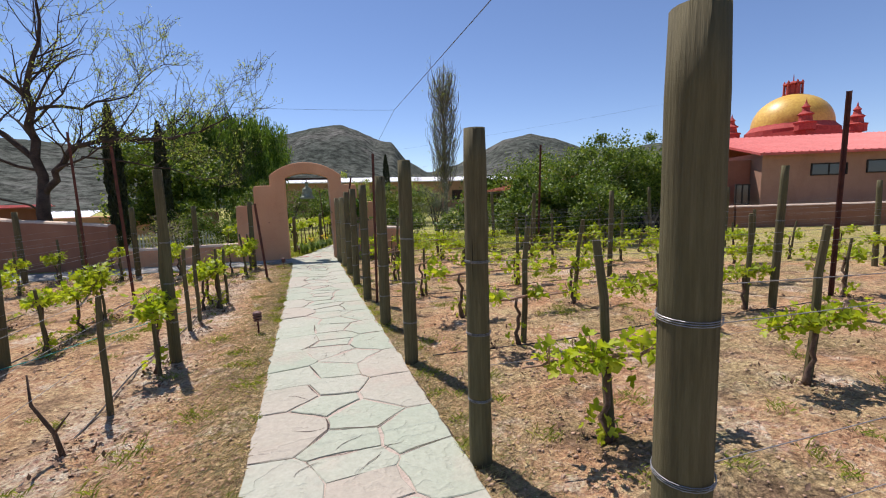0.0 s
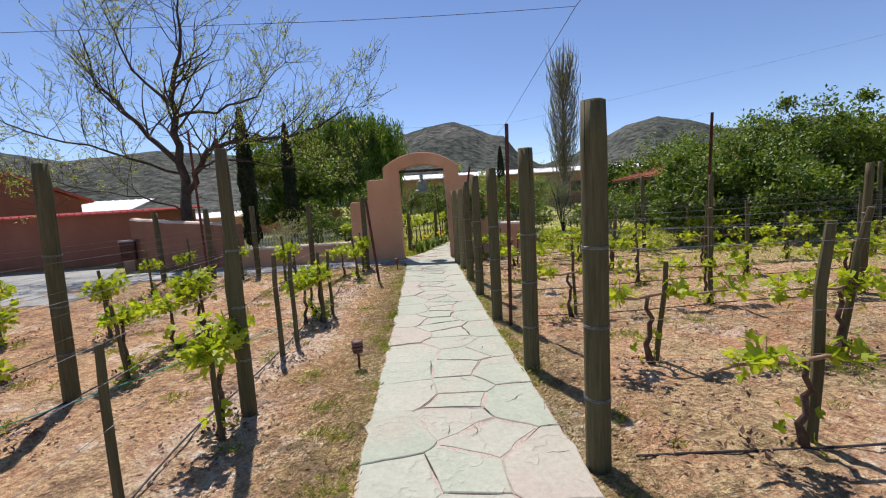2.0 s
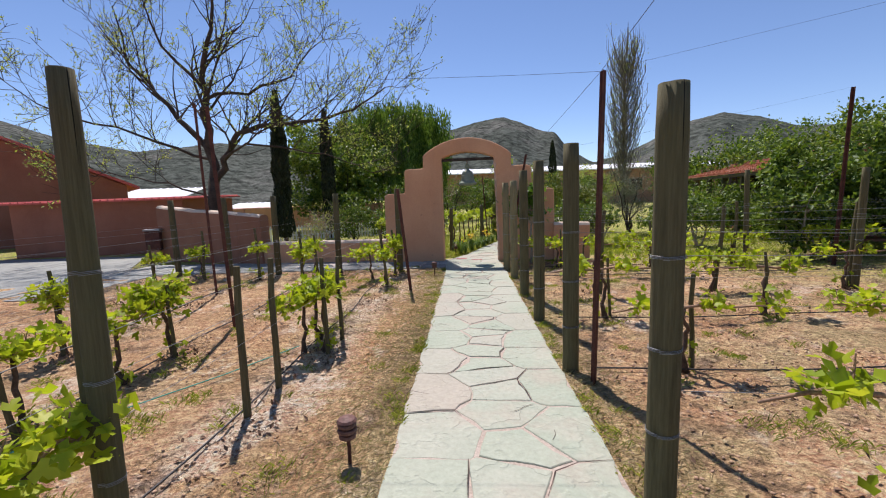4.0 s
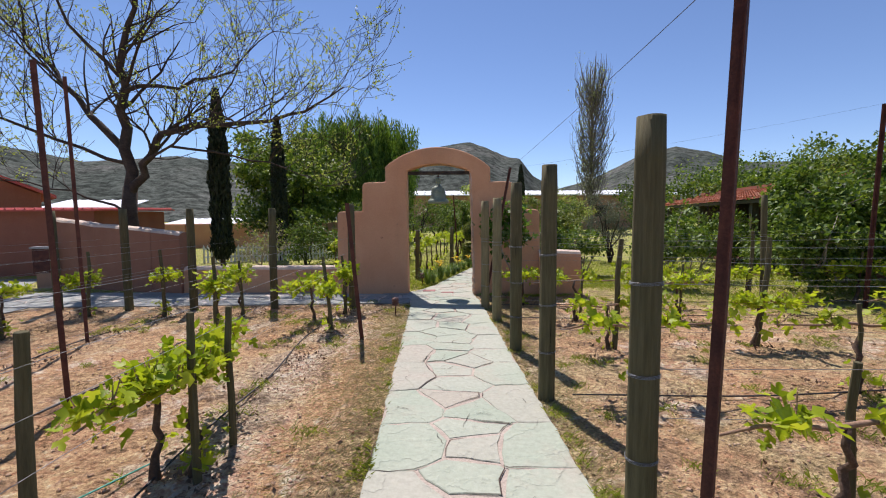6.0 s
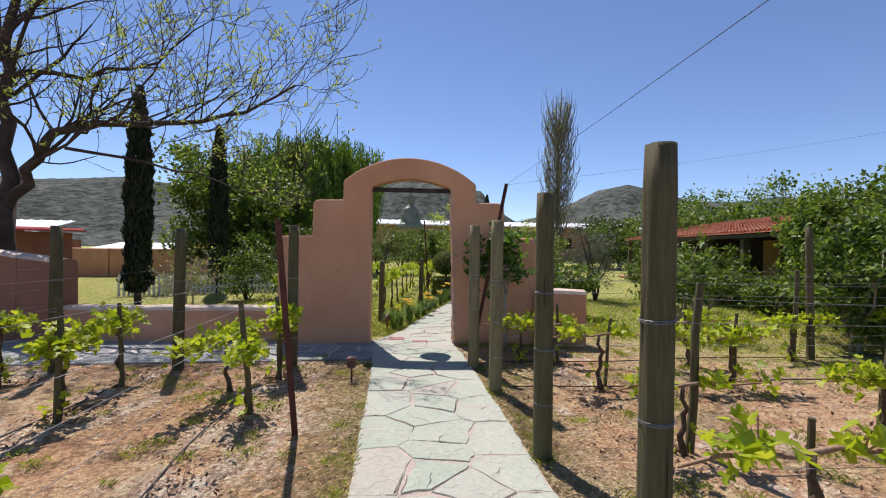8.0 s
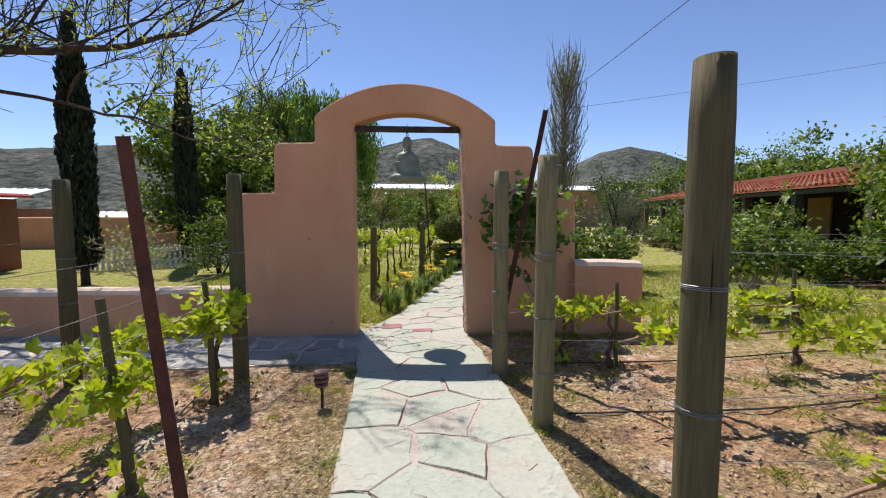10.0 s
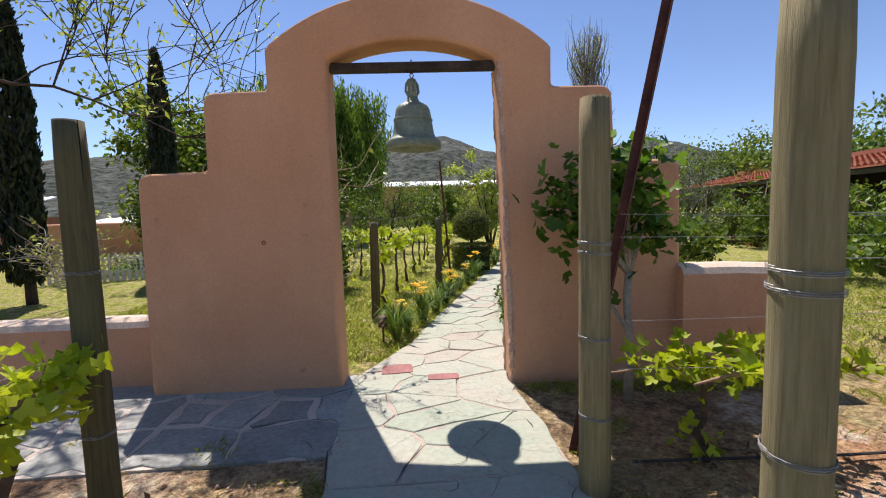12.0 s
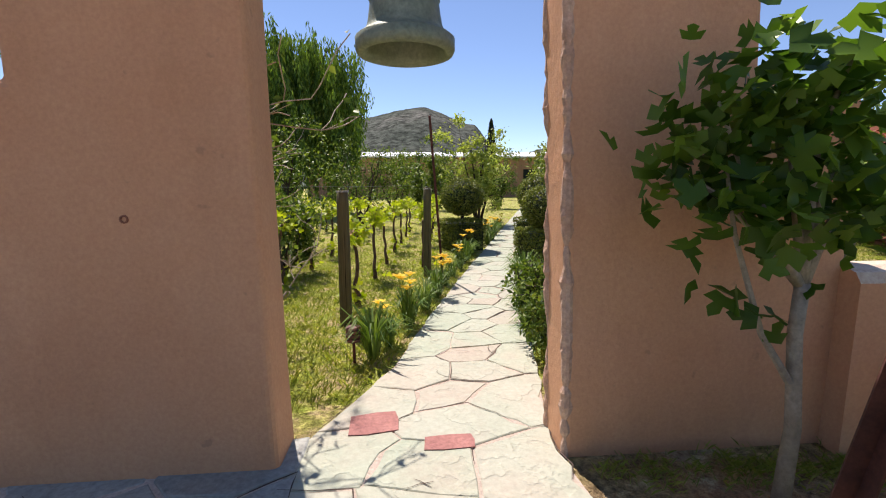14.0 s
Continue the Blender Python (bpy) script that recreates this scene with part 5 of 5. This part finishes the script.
# ---- garden beyond the gate ----
def topiary(x, y, r, z, base_w, base_h, seed):
    ob = thing("topiary", "clipped ball topiary standing on a clipped dark hedge block", "topiary", "topiaries", (x, y, gz(y)), 20)
    rng = np.random.default_rng(seed)
    d = rng.normal(size=(6000, 3))
    d /= np.linalg.norm(d, axis=1)[:, None]
    c = d * r * rng.uniform(0.86, 1.0, 6000)[:, None] * np.array((1, 1, 0.88)) + np.array((0, 0, z))
    part("ball", leaf_mesh("ball", c, 0.045, BOXLEAF, 0.3, aspect=0.6), BOXLEAF, ob)
    # solid fillers in ball and hedge, coloured dark as the shade inside the leaves
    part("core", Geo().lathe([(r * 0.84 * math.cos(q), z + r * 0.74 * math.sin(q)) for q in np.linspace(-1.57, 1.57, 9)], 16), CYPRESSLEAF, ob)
    u = rng.uniform(-1, 1, (5000, 3))
    k = rng.integers(0, 3, 5000)
    u[np.arange(5000), k] = np.sign(u[np.arange(5000), k]) * rng.uniform(0.92, 1.0, 5000)
    c2 = u * np.array((base_w / 2, base_w / 2, base_h / 2)) + np.array((0, 0, base_h / 2 + 0.05))
    part("hedge", leaf_mesh("hedge", c2, 0.045, BOXLEAF, 0.3, aspect=0.6), BOXLEAF, ob)
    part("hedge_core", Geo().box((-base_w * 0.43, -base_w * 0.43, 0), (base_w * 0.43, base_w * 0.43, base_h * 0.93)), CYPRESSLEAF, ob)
    part("stem", Geo().tube([(0, 0, 0), (0, 0, z)], 0.04, 6), BARK, ob)


topiary(1.55, 21.6, 0.46, 1.12, 0.75, 0.6, 1)
topiary(2.72, 19.9, 0.42, 0.98, 0.75, 0.55, 2)
topiary(3.25, 21.6, 0.5, 1.15, 0.8, 0.6, 3)


def lily(seed, flowers):
    ob = thing("day_lily", "clump of strappy daylily leaves with orange flowers", "flower", "daylilies")
    rng = np.random.default_rng(seed)
    g = Geo()
    for k in range(70):
        a, L, out = rng.uniform(0, 6.28), rng.uniform(0.22, 0.45), rng.uniform(0.08, 0.30)
        d, s = Vector((math.cos(a), math.sin(a), 0)), Vector((-math.sin(a), math.cos(a), 0)) * 0.008
        b = d * rng.uniform(0, 0.07)
        p = [b, b + d * out * 0.35 + Vector((0, 0, L * 0.75)), b + d * out * 0.8 + Vector((0, 0, L)), b + d * out * 1.35 + Vector((0, 0, L * 0.78))]
        g.add([p[0] - s, p[0] + s, p[1] - s * 1.2, p[1] + s * 1.2, p[2] - s, p[2] + s, p[3]], ((0, 1, 3, 2), (2, 3, 5, 4), (4, 5, 6)))
    part("leaves", g, LILYLEAF, ob)
    for k in range(flowers):
        a = rng.uniform(0, 6.28)
        e = Vector((math.cos(a) * 0.12, math.sin(a) * 0.12, rng.uniform(0.42, 0.6)))
        st = part("flower_stem", Geo().tube([(0, 0, 0), e * 0.6, e], 0.004, 4), LILYLEAF, ob)
        f = Geo()
        for j in range(6):
            q = j * math.pi / 3 + a
            d, s = Vector((math.cos(q), math.sin(q), 0)), Vector((-math.sin(q), math.cos(q), 0)) * 0.024
            f.add([e, e + d * 0.045 + s + Vector((0, 0, 0.04)), e + d * 0.045 - s + Vector((0, 0, 0.04)), e + d * 0.10 + Vector((0, 0, 0.045))], ((0, 1, 2), (1, 3, 2)))
        part("flower", f, LILYFLOWER, st, "orange flower")
    return ob


def inner_garden():
    rng = np.random.default_rng(31)
    kinds = [lily(1, 0), lily(2, 4), lily(3, 6)]
    spots = [(-0.10, 15.95), (0.02, 16.2), (0.22, 16.75), (0.42, 17.2), (0.60, 17.7), (0.78, 18.3), (0.98, 18.9), (1.2, 19.5), (1.4, 20.1), (1.62, 20.7), (2.3, 22.2), (2.6, 23.0), (2.9, 23.9), (3.2, 24.8), (3.5, 25.7), (1.25, 16.1), (1.35, 16.6), (1.5, 17.1), (1.65, 17.6), (1.8, 18.1), (2.0, 18.6)]
    for k, (x, y) in enumerate(spots):
        ob = kinds[k] if k < 3 else copy_thing(kinds[(1 + k % 2) if k < 15 and k % 3 else 0], Matrix())
        ob.matrix_basis = pose(x - 0.06, y, gz(y), 0, 0, k * 70)
        s = rng.uniform(0.6, 0.95)
        ob.scale = (s, s, s)
    for k, (x, y) in enumerate(((1.30, 15.8), (1.42, 16.5), (1.62, 17.2))):
        bush("border_shrub", "low leafy shrub along the inner path", "shrub", x, y, 0.55, 0.26, 200 + k, TREELEAF, 0.06, 1200, BARK, 5, 0.1, 0.5, "border shrubs")
    # vines on the lawn
    base = [vine(70 + i, "y", 0.35, 0.85) for i in range(3)]
    rows = [(-0.40, 16.9), (0.55, 19.0), (-1.65, 16.6), (-2.9, 17.4)]
    n = 0
    for rx, ry in rows:
        for j in range(7):
            x, y = rx + 0.13 * j * 1.3, ry + 0.7 + 1.3 * j
            ob = base[n] if n < 3 else copy_thing(base[n % 3], Matrix())
            ob.matrix_basis = pose(x, y, gz(y), 0, 0, 180 * (n % 2) - 7)
            n += 1
        tagged(part("trellis_wire", Geo().tube([(rx, ry, gz(ry) + 1.35), (rx + 1.1, ry + 9, gz(ry) + 1.35)], 0.003, 4), WIREM), "thin galvanised trellis wire strung along the vine row", "wire", "wires")
    for x, y, h in ((-0.46, 16.85, 1.32), (0.55, 18.98, 1.34), (-1.65, 16.6, 1.4)):
        p = post(int(x * 10) % 7 + 4, h, 0.06, (1.3,))
        p.matrix_basis = pose(x, y, gz(y), 0, 0.8, 30)
    rust_bar((0.78, 18.94, gz(19)), (0.62, 19.0, 2.0), 0.035)
    # bare shoots leaning over the opening, and a small bare tree on the lawn
    for k, (x, y, h) in enumerate(((-1.2, 16.2, 1.7), (-4.6, 17.4, 1.3), (-5.3, 18.6, 1.5))):
        ob = thing("bare_shrub", "nearly leafless shrub with pale tangled twigs", "shrub", "bare shrubs")
        t, l, tips = branch_tree(300 + k, (x, y, gz(y)), h * 0.8, (0.1, 0, 1), (1, 1), 4, 0.03, 0.3, 0.7, (6, 5, 4))
        part("trunk", t, PALEBARK, ob)
        part("twig_growth", l, PALEBARK, ob)["kind"] = "stuff"
        c = tips[:: 3 if k else 2] + np.array((0, 0, 0.02))
        part("leaves", leaf_mesh("leaves", c, 0.07, TREELEAF if k == 0 else BUDLEAF, 0.3), TREELEAF, ob)


inner_garden()


def picket_fence():
    ob = thing("picket_fence", "low weathered white picket fence on the lawn", "fence")
    a, b = Vector((-8.6, 21.6, gz(21))), Vector((-3.6, 23.2, gz(21)))
    d = (b - a).normalized()
    m = frame_of((a.x, a.y), (b.x, b.y))
    n = (b - a).length
    z = gz(21)
    for h in (0.2, 0.5):
        part("rail", Geo().box((0, 0.0, z + h), (n, 0.03, z + h + 0.05), m), PICKET, ob)
    pick = None
    for i in range(int(n / 0.13)):
        if pick is None:
            pick = Geo().prism([(-0.035, 0), (0.035, 0), (0.035, 0.6), (0, 0.68), (-0.035, 0.6)], 0, 0.02).mesh("picket", PICKET)
        o = new("picket", pick)
        o.parent = ob
        o.matrix_basis = m @ pose(i * 0.13, 0.0, z, 90, 0, 0)


picket_fence()


# ---- soil: clods, litter, grass ----
def scatter():
    rng = np.random.default_rng(99)

    def off_path(p):
        return (np.abs(p[:, 0] - 0.21) > 0.70)

    def soil_z(p):
        return np.array([gz(y) + noise.noise((x * 0.9, y * 0.9, 1)) * 0.035 + noise.noise((x * 3.1, y * 3.1, 5)) * 0.03 + abs(noise.noise((x * 5.5, y * 5.5, 9))) * 0.035 + relief(x, y) for x, y in p]) - 0.008

    # clods and pebbles
    n = 42000
    p = np.stack((rng.normal(size=n) * 3.4 + 0.2, rng.uniform(-0.5, 13.5, n)), 1)
    p = p[off_path(p) & (np.abs(p[:, 0]) < 9)]
    keep = np.array([noise.noise((x * 0.8, y * 0.8, 4)) > -0.15 for x, y in p])
    p = p[keep]
    z = soil_z(p)
    s = 0.004 + 0.017 * rng.random(len(p)) ** 4
    octa = np.array(((1, 0, 0), (0, 1, 0), (-1, 0, 0), (0, -1, 0), (0, 0, 0.7), (0, 0, -0.7)))
    V = np.concatenate((p, z[:, None]), 1)[:, None, :] + octa[None] * s[:, None, None] * rng.uniform(0.6, 1.4, (len(p), 6, 1))
    F = (np.array(((0, 1, 4), (1, 2, 4), (2, 3, 4), (3, 0, 4), (1, 0, 5), (2, 1, 5), (3, 2, 5), (0, 3, 5)))[None] + (np.arange(len(p)) * 6)[:, None, None]).reshape(-1, 3)
    tagged(new("soil_clods", tri_mesh("soil_clods", V.reshape(-1, 3), F, CLOD)), "small reddish clods and pebbles on the bare soil", "clods", kind="stuff")
    # dry grass: thick beside the path, thin elsewhere
    n = 26000
    side = rng.choice((-1, 1), n, p=(0.62, 0.38))
    dist = np.abs(rng.normal(size=n)) * np.where(side < 0, 0.42, 0.22)
    p = np.stack((0.21 + side * (0.68 + dist), rng.uniform(-0.5, 13.4, n)), 1)
    q = np.stack((rng.uniform(-7, 9, 16000), rng.uniform(0, 14.2, 16000)), 1)
    q = q[off_path(q)]
    q = q[np.array([noise.noise((x * 0.7, y * 0.7, 14)) > 0.12 for x, y in q])]
    p = np.concatenate((p, q))
    b = np.concatenate((p, soil_z(p)[:, None]), 1)
    tagged(new("dry_grass", blades("dry_grass", b, 0.02, STRAW, 2.2, 0.0022)), "short dry straw-coloured grass on the soil", "grass", kind="stuff")
    # weeds: green tufts
    cents = np.stack((rng.uniform(-6, 8, 420), rng.uniform(0.3, 14, 420)), 1)
    cents = np.concatenate((cents, np.stack((np.where(rng.random(60) < 0.4, -0.52, 0.94) + rng.normal(size=60) * 0.05, rng.uniform(0.5, 13.5, 60)), 1)))
    cents = cents[np.abs(cents[:, 0] - 0.21) > 0.66]
    foot = rng.uniform(0.95, 3.0, 26)
    cents = np.concatenate((cents, np.stack((foot, 14.56 - 0.12 * foot - 0.05), 1)))
    sz = rng.uniform(0.25, 1.0, len(cents)) ** 2
    idx = np.repeat(np.arange(len(cents)), (sz * 110).astype(int) + 8)
    p = cents[idx] + rng.normal(size=(len(idx), 2)) * (0.02 + 0.07 * sz[idx][:, None])
    p = p[np.abs(p[:, 0] - 0.21) > 0.655]
    b = np.concatenate((p, soil_z(p)[:, None]), 1)
    tagged(new("weeds", blades("weeds", b, 0.04, GRASS, 0.9, 0.002)), "small green weeds and tufts in the soil", "weeds", kind="stuff")
    # lawn past the gate and to the east
    n = 60000
    p = np.stack((rng.uniform(-4.5, 4.5, n), 15.2 + np.abs(rng.normal(size=n)) * 4.0), 1)
    cx = np.interp(p[:, 1], (14.6, 15.2, 16.5, 18.4, 26.5), (0.15, 0.38, 0.75, 1.38, 4.1))
    p = p[np.abs(p[:, 0] - cx) > np.interp(p[:, 1], (15, 16, 18), (0.72, 0.56, 0.50))]
    q = np.stack((rng.uniform(2.5, 11, 30000), rng.uniform(13.6, 21, 30000)), 1)
    q = q[(q[:, 1] + 0.9 * q[:, 0]) > 18.2]
    p = np.concatenate((p, q))
    b = np.concatenate((p, np.array([[gz(y) - 0.012] for y in p[:, 1]])), 1)
    tagged(new("lawn", blades("lawn", b, 0.05, GRASS, 0.7, 0.004)), "green and yellowing lawn grass", "grass", kind="stuff")
    # dead leaves and bits of prunings under the vines
    n = 3600
    p = np.stack((np.where(rng.random(n) < 0.5, rng.choice(ROWS_WEST, n), rng.uniform(1.2, 8, n)) + rng.normal(size=n) * 0.2, rng.uniform(0.3, 13.4, n)), 1)
    foot = np.array([(x, y) for x in ROWS_WEST for y in (2.0, 3.4, 5.15, 6.5, 8.05, 10.4, 11.65, 12.85)] + [(2.0 + 1.92 * j, y) for y in ROWS_EAST for j in range(4)])
    p = np.concatenate((p, np.repeat(foot, 60, axis=0) + rng.normal(size=(len(foot) * 60, 2)) * 0.15))
    p = p[off_path(p)]
    b = np.concatenate((p, soil_z(p)[:, None] + 0.012), 1)
    tagged(new("leaf_litter", leaf_mesh("leaf_litter", b, 0.05, LITTER, 1.2, aspect=0.5)), "dry brown leaves lying under the vines", "leaves", kind="stuff")


scatter()


def hoses():
    rng = np.random.default_rng(4)
    for x in (-1.75, -3.3, -4.7):
        pts = [(x + 0.03 * math.sin(y * 2.1) , y, gz(y) + 0.015 + 0.01 * math.sin(y * 3)) for y in np.arange(0.2, 13.2, 0.3)]
        tagged(part("drip_hose", Geo().tube(pts, 0.008, 6), HOSE), "thin black irrigation hose lying on the soil", "hose", "hoses")
    for y in (4.3, 7.6, 9.3, 12.3, 13.4):
        pts = [(x, y - 0.12 + 0.05 * math.sin(x * 1.7), gz(y) + 0.018) for x in np.arange(1.2, 8, 0.3)]
        tagged(part("drip_hose", Geo().tube(pts, 0.008, 6), HOSE), "thin black irrigation hose lying on the soil", "hose", "hoses")
    pts = [(-3.6 + 0.45 * k + rng.normal() * 0.05, 5.0 + 0.8 * k + rng.normal() * 0.1, gz(5 + 0.8 * k) + 0.03) for k in range(5)]
    tagged(part("twine", Geo().tube(pts, 0.006, 5), TWINE), "piece of green twine lying on the soil", "twine")


hoses()


# ---- paving: irregular flagstones in pink mortar ----
def cells(width, length, step, seed):
    """Irregular stone outlines that fill a strip: each is the land nearest to one seed."""
    rng = np.random.default_rng(seed)
    seeds = []
    for u, wob, pitch in ((0.19, 0.06, 1.5), (0.5, 0.12, 0.85), (0.82, 0.06, 1.6)):
        v = rng.uniform(0, step)
        while v < length:
            seeds.append(((u + rng.uniform(-wob, wob)) * width, v))
            v += step * pitch * rng.uniform(0.65, 1.35)
    seeds = [Vector(s) for s in seeds]
    out = []
    for s in seeds:
        poly = [Vector(p) for p in ((0, 0), (width, 0), (width, length), (0, length))]
        for o in seeds:
            if o is s or (o - s).length > step * 4:
                continue
            mid, n = (o + s) / 2, o - s
            cut = []
            for k, p in enumerate(poly):
                q = poly[(k + 1) % len(poly)]
                dp, dq = (p - mid).dot(n), (q - mid).dot(n)
                if dp <= 0:
                    cut.append(p)
                if dp * dq < 0:
                    cut.append(p + (q - p) * (dp / (dp - dq)))
            poly = cut
            if len(poly) < 3:
                break
        if len(poly) >= 3:
            out.append((s, poly))
    return out


def crack_line(geo, line, up, rng, wide=1.0):
    """A dark crack that tapers to both ends, lying just above the stones."""
    n = len(line)
    vs = []
    for k, p in enumerate(line):
        d = line[min(k + 1, n - 1)] - line[max(k - 1, 0)]
        side = Vector((-d.y, d.x)).normalized() * (0.0007 + 0.0042 * wide * rng.uniform(0.5, 1.2) * math.sin(math.pi * (k + 0.15) / (n - 0.7)))
        for q in (p - side, p + side):
            vs.append((q.x, q.y, gz(q.y) + up))
    geo.add(vs, [(2 * k, 2 * k + 1, 2 * k + 3, 2 * k + 2) for k in range(n - 1)])


def stone_strip(parent, left, right, step, seed, gap=0.011, lift=0.010, stone=FLAG):
    """Lays stones on a strip between two edge lines of equal point count."""
    L, R = [Vector(p) for p in left], [Vector(p) for p in right]
    mids = [(a + b) / 2 for a, b in zip(L, R)]
    run = [0.0]
    for a, b in zip(mids, mids[1:]):
        run.append(run[-1] + (b - a).length)
    width = sum((b - a).length for a, b in zip(L, R)) / len(L)

    def place(u, v):
        i = min(max(int(np.searchsorted(run, v) - 1), 0), len(run) - 2)
        t = (v - run[i]) / (run[i + 1] - run[i])
        a, b = L[i].lerp(L[i + 1], t), R[i].lerp(R[i + 1], t)
        return a.lerp(b, u / width)

    rng = np.random.default_rng(seed)
    cracks = Geo()
    for s, poly in cells(width, run[-1], step, seed):
        ctr = sum(poly, Vector((0, 0))) / len(poly)
        middle = 0.3 < ctr.x / width < 0.7
        g = gap * (rng.choice((0.5, 1.0, 2.6)) if middle else rng.choice((0.3, 0.5, 1.2)))
        ring = []
        for k, p in enumerate(poly):
            q = poly[(k + 1) % len(poly)]
            n = max(2, int((q - p).length / 0.11))
            for j in range(n):
                w = p.lerp(q, j / n)
                if j:
                    w = w + Vector((rng.normal(), rng.normal())) * 0.009
                edge = w.x < 0.01 or w.x > width - 0.01
                d = (ctr - w).normalized() * (g if not edge else -0.004)
                ring.append(place((w + d).x, (w + d).y))
        c = place(ctr.x, ctr.y)
        if rng.random() < 0.6:
            # an open joint along part of the stone's edge
            k0, m = int(rng.integers(0, len(ring))), int(rng.integers(3, 9))
            line = [c + (ring[(k0 + k) % len(ring)] - c) * 1.012 for k in range(m)]
            inside = [p for p in line if (p - c).length < 0.9]
            if len(inside) > 2:
                crack_line(cracks, inside, lift + 0.0045, rng)
        if rng.random() < 0.5:
            # a flaked edge across the stone's face
            a0, bend = rng.uniform(0, 6.28), rng.uniform(-0.9, 0.9)
            p = c + Vector((rng.normal() * 0.08, rng.normal() * 0.08))
            line = [p.copy()]
            for _ in range(int(rng.integers(3, 8))):
                p = p + Vector((math.cos(a0), math.sin(a0))) * 0.035
                a0 += bend * 0.4 + rng.normal() * 0.25
                line.append(p.copy())
            crack_line(cracks, line, lift + 0.0045, rng, 0.5)
        z = gz(c.y)
        top = lift + rng.normal() * 0.0025
        n = len(ring)
        vs = [(p.x - c.x, p.y - c.y, gz(p.y) - z - 0.03) for p in ring]
        vs += [(p.x - c.x, p.y - c.y, gz(p.y) - z + top - 0.005) for p in ring]
        vs += [((p.x - c.x) * 0.975, (p.y - c.y) * 0.975, gz(p.y) - z + top) for p in ring]
        fs = [(r * n + i, r * n + (i + 1) % n, (r + 1) * n + (i + 1) % n, (r + 1) * n + i) for r in (0, 1) for i in range(n)] + [tuple(range(2 * n, 3 * n))]
        ob = part("flagstone", Geo().add(vs, fs), stone, parent)
        ob.location = (c.x, c.y, z)
    part("open_joints", cracks, CRACK, parent, "thin dark open joints and flaked edges")["kind"] = "stuff"


def slab(name, left, right, label, mortar=MORTAR):
    """The mortar bed under the stones."""
    g = Geo()
    n = len(left)
    vs = [(x, y, gz(y) + 0.003) for x, y in left] + [(x, y, gz(y) + 0.003) for x, y in right]
    vs += [(x, y, gz(y) - 0.06) for x, y in left] + [(x, y, gz(y) - 0.06) for x, y in right]
    fs = [(i, n + i, n + i + 1, i + 1) for i in range(n - 1)] + [(2 * n + i, i, i + 1, 2 * n + i + 1) for i in range(n - 1)] + [(n + i, 3 * n + i, 3 * n + i + 1, n + i + 1) for i in range(n - 1)]
    return tagged(part(name, g.add(vs, fs), mortar), label, "paving", kind="structure")


ys = [-4.0, -2, 0, 2, 4, 5, 6, 7, 8, 10, 12, 13.3]
left, right = [(-0.46, y) for y in ys], [(0.87, y) for y in ys]
main_walk = slab("pavement_main", left, right, "straight path of pale green-grey flagstones in pink mortar")
stone_strip(main_walk, left, right, 0.40, 3)
left = [(-0.46, 13.304), (-0.50, 13.9), (-0.555, 14.75), (-0.30, 15.15), (0.0, 15.75), (0.24, 16.5), (0.92, 18.5), (2.2, 22.0), (3.85, 26.5), (7.0, 35.0), (10.0, 43.0)]
right = [(0.87, 13.304), (0.85, 13.9), (0.80, 14.65), (0.92, 15.1), (1.08, 15.7), (1.26, 16.4), (1.88, 18.3), (3.05, 21.7), (4.6, 26.2), (7.8, 34.7), (10.8, 42.7)]
inner_walk = slab("pavement_inner", left, right, "curving garden path of pale flagstones through the gate")
stone_strip(inner_walk, left, right, 0.40, 5, 0.011)
xs = [-0.475, -1.5, -3.0, -5.0, -7.0, -9.0]
left, right = [(x, 13.62 - 0.02 * x * 0) for x in xs], [(x, 14.86 + 0.045 * abs(x)) for x in xs]
side_walk = slab("pavement_side", right, left, "flagstone walk running along the garden wall", PALEMORTAR)
stone_strip(side_walk, right, left, 0.40, 9, 0.026, stone=SLATE)
for x, y, w, d, a in ((-0.13, 14.97, 0.28, 0.22, 2), (0.27, 14.73, 0.27, 0.13, -3)):
    ring = [(w * 0.5 * sx, d * 0.5 * sy) for sx, sy in ((-1, -0.9), (-0.3, -1), (0.95, -0.85), (1, 0.2), (0.9, 0.95), (0.1, 1), (-0.95, 0.8))]
    red = part("flagstone", Geo().prism(ring, 0.0, 0.016), REDSTONE, inner_walk, "dark red slate flagstone")
    red.matrix_basis = pose(x, y, gz(y), 0, 0, a)
xs = [-7.6, -8.5, -11.0, -15.0, -22.0]
yard = slab("pavement_yard", [(x, 17.6 if x < -10 else 13.55) for x in xs], [(x, 11.2 - 0.02 * abs(x)) for x in xs], "pale worn paved yard beside the vineyard", SLATE)
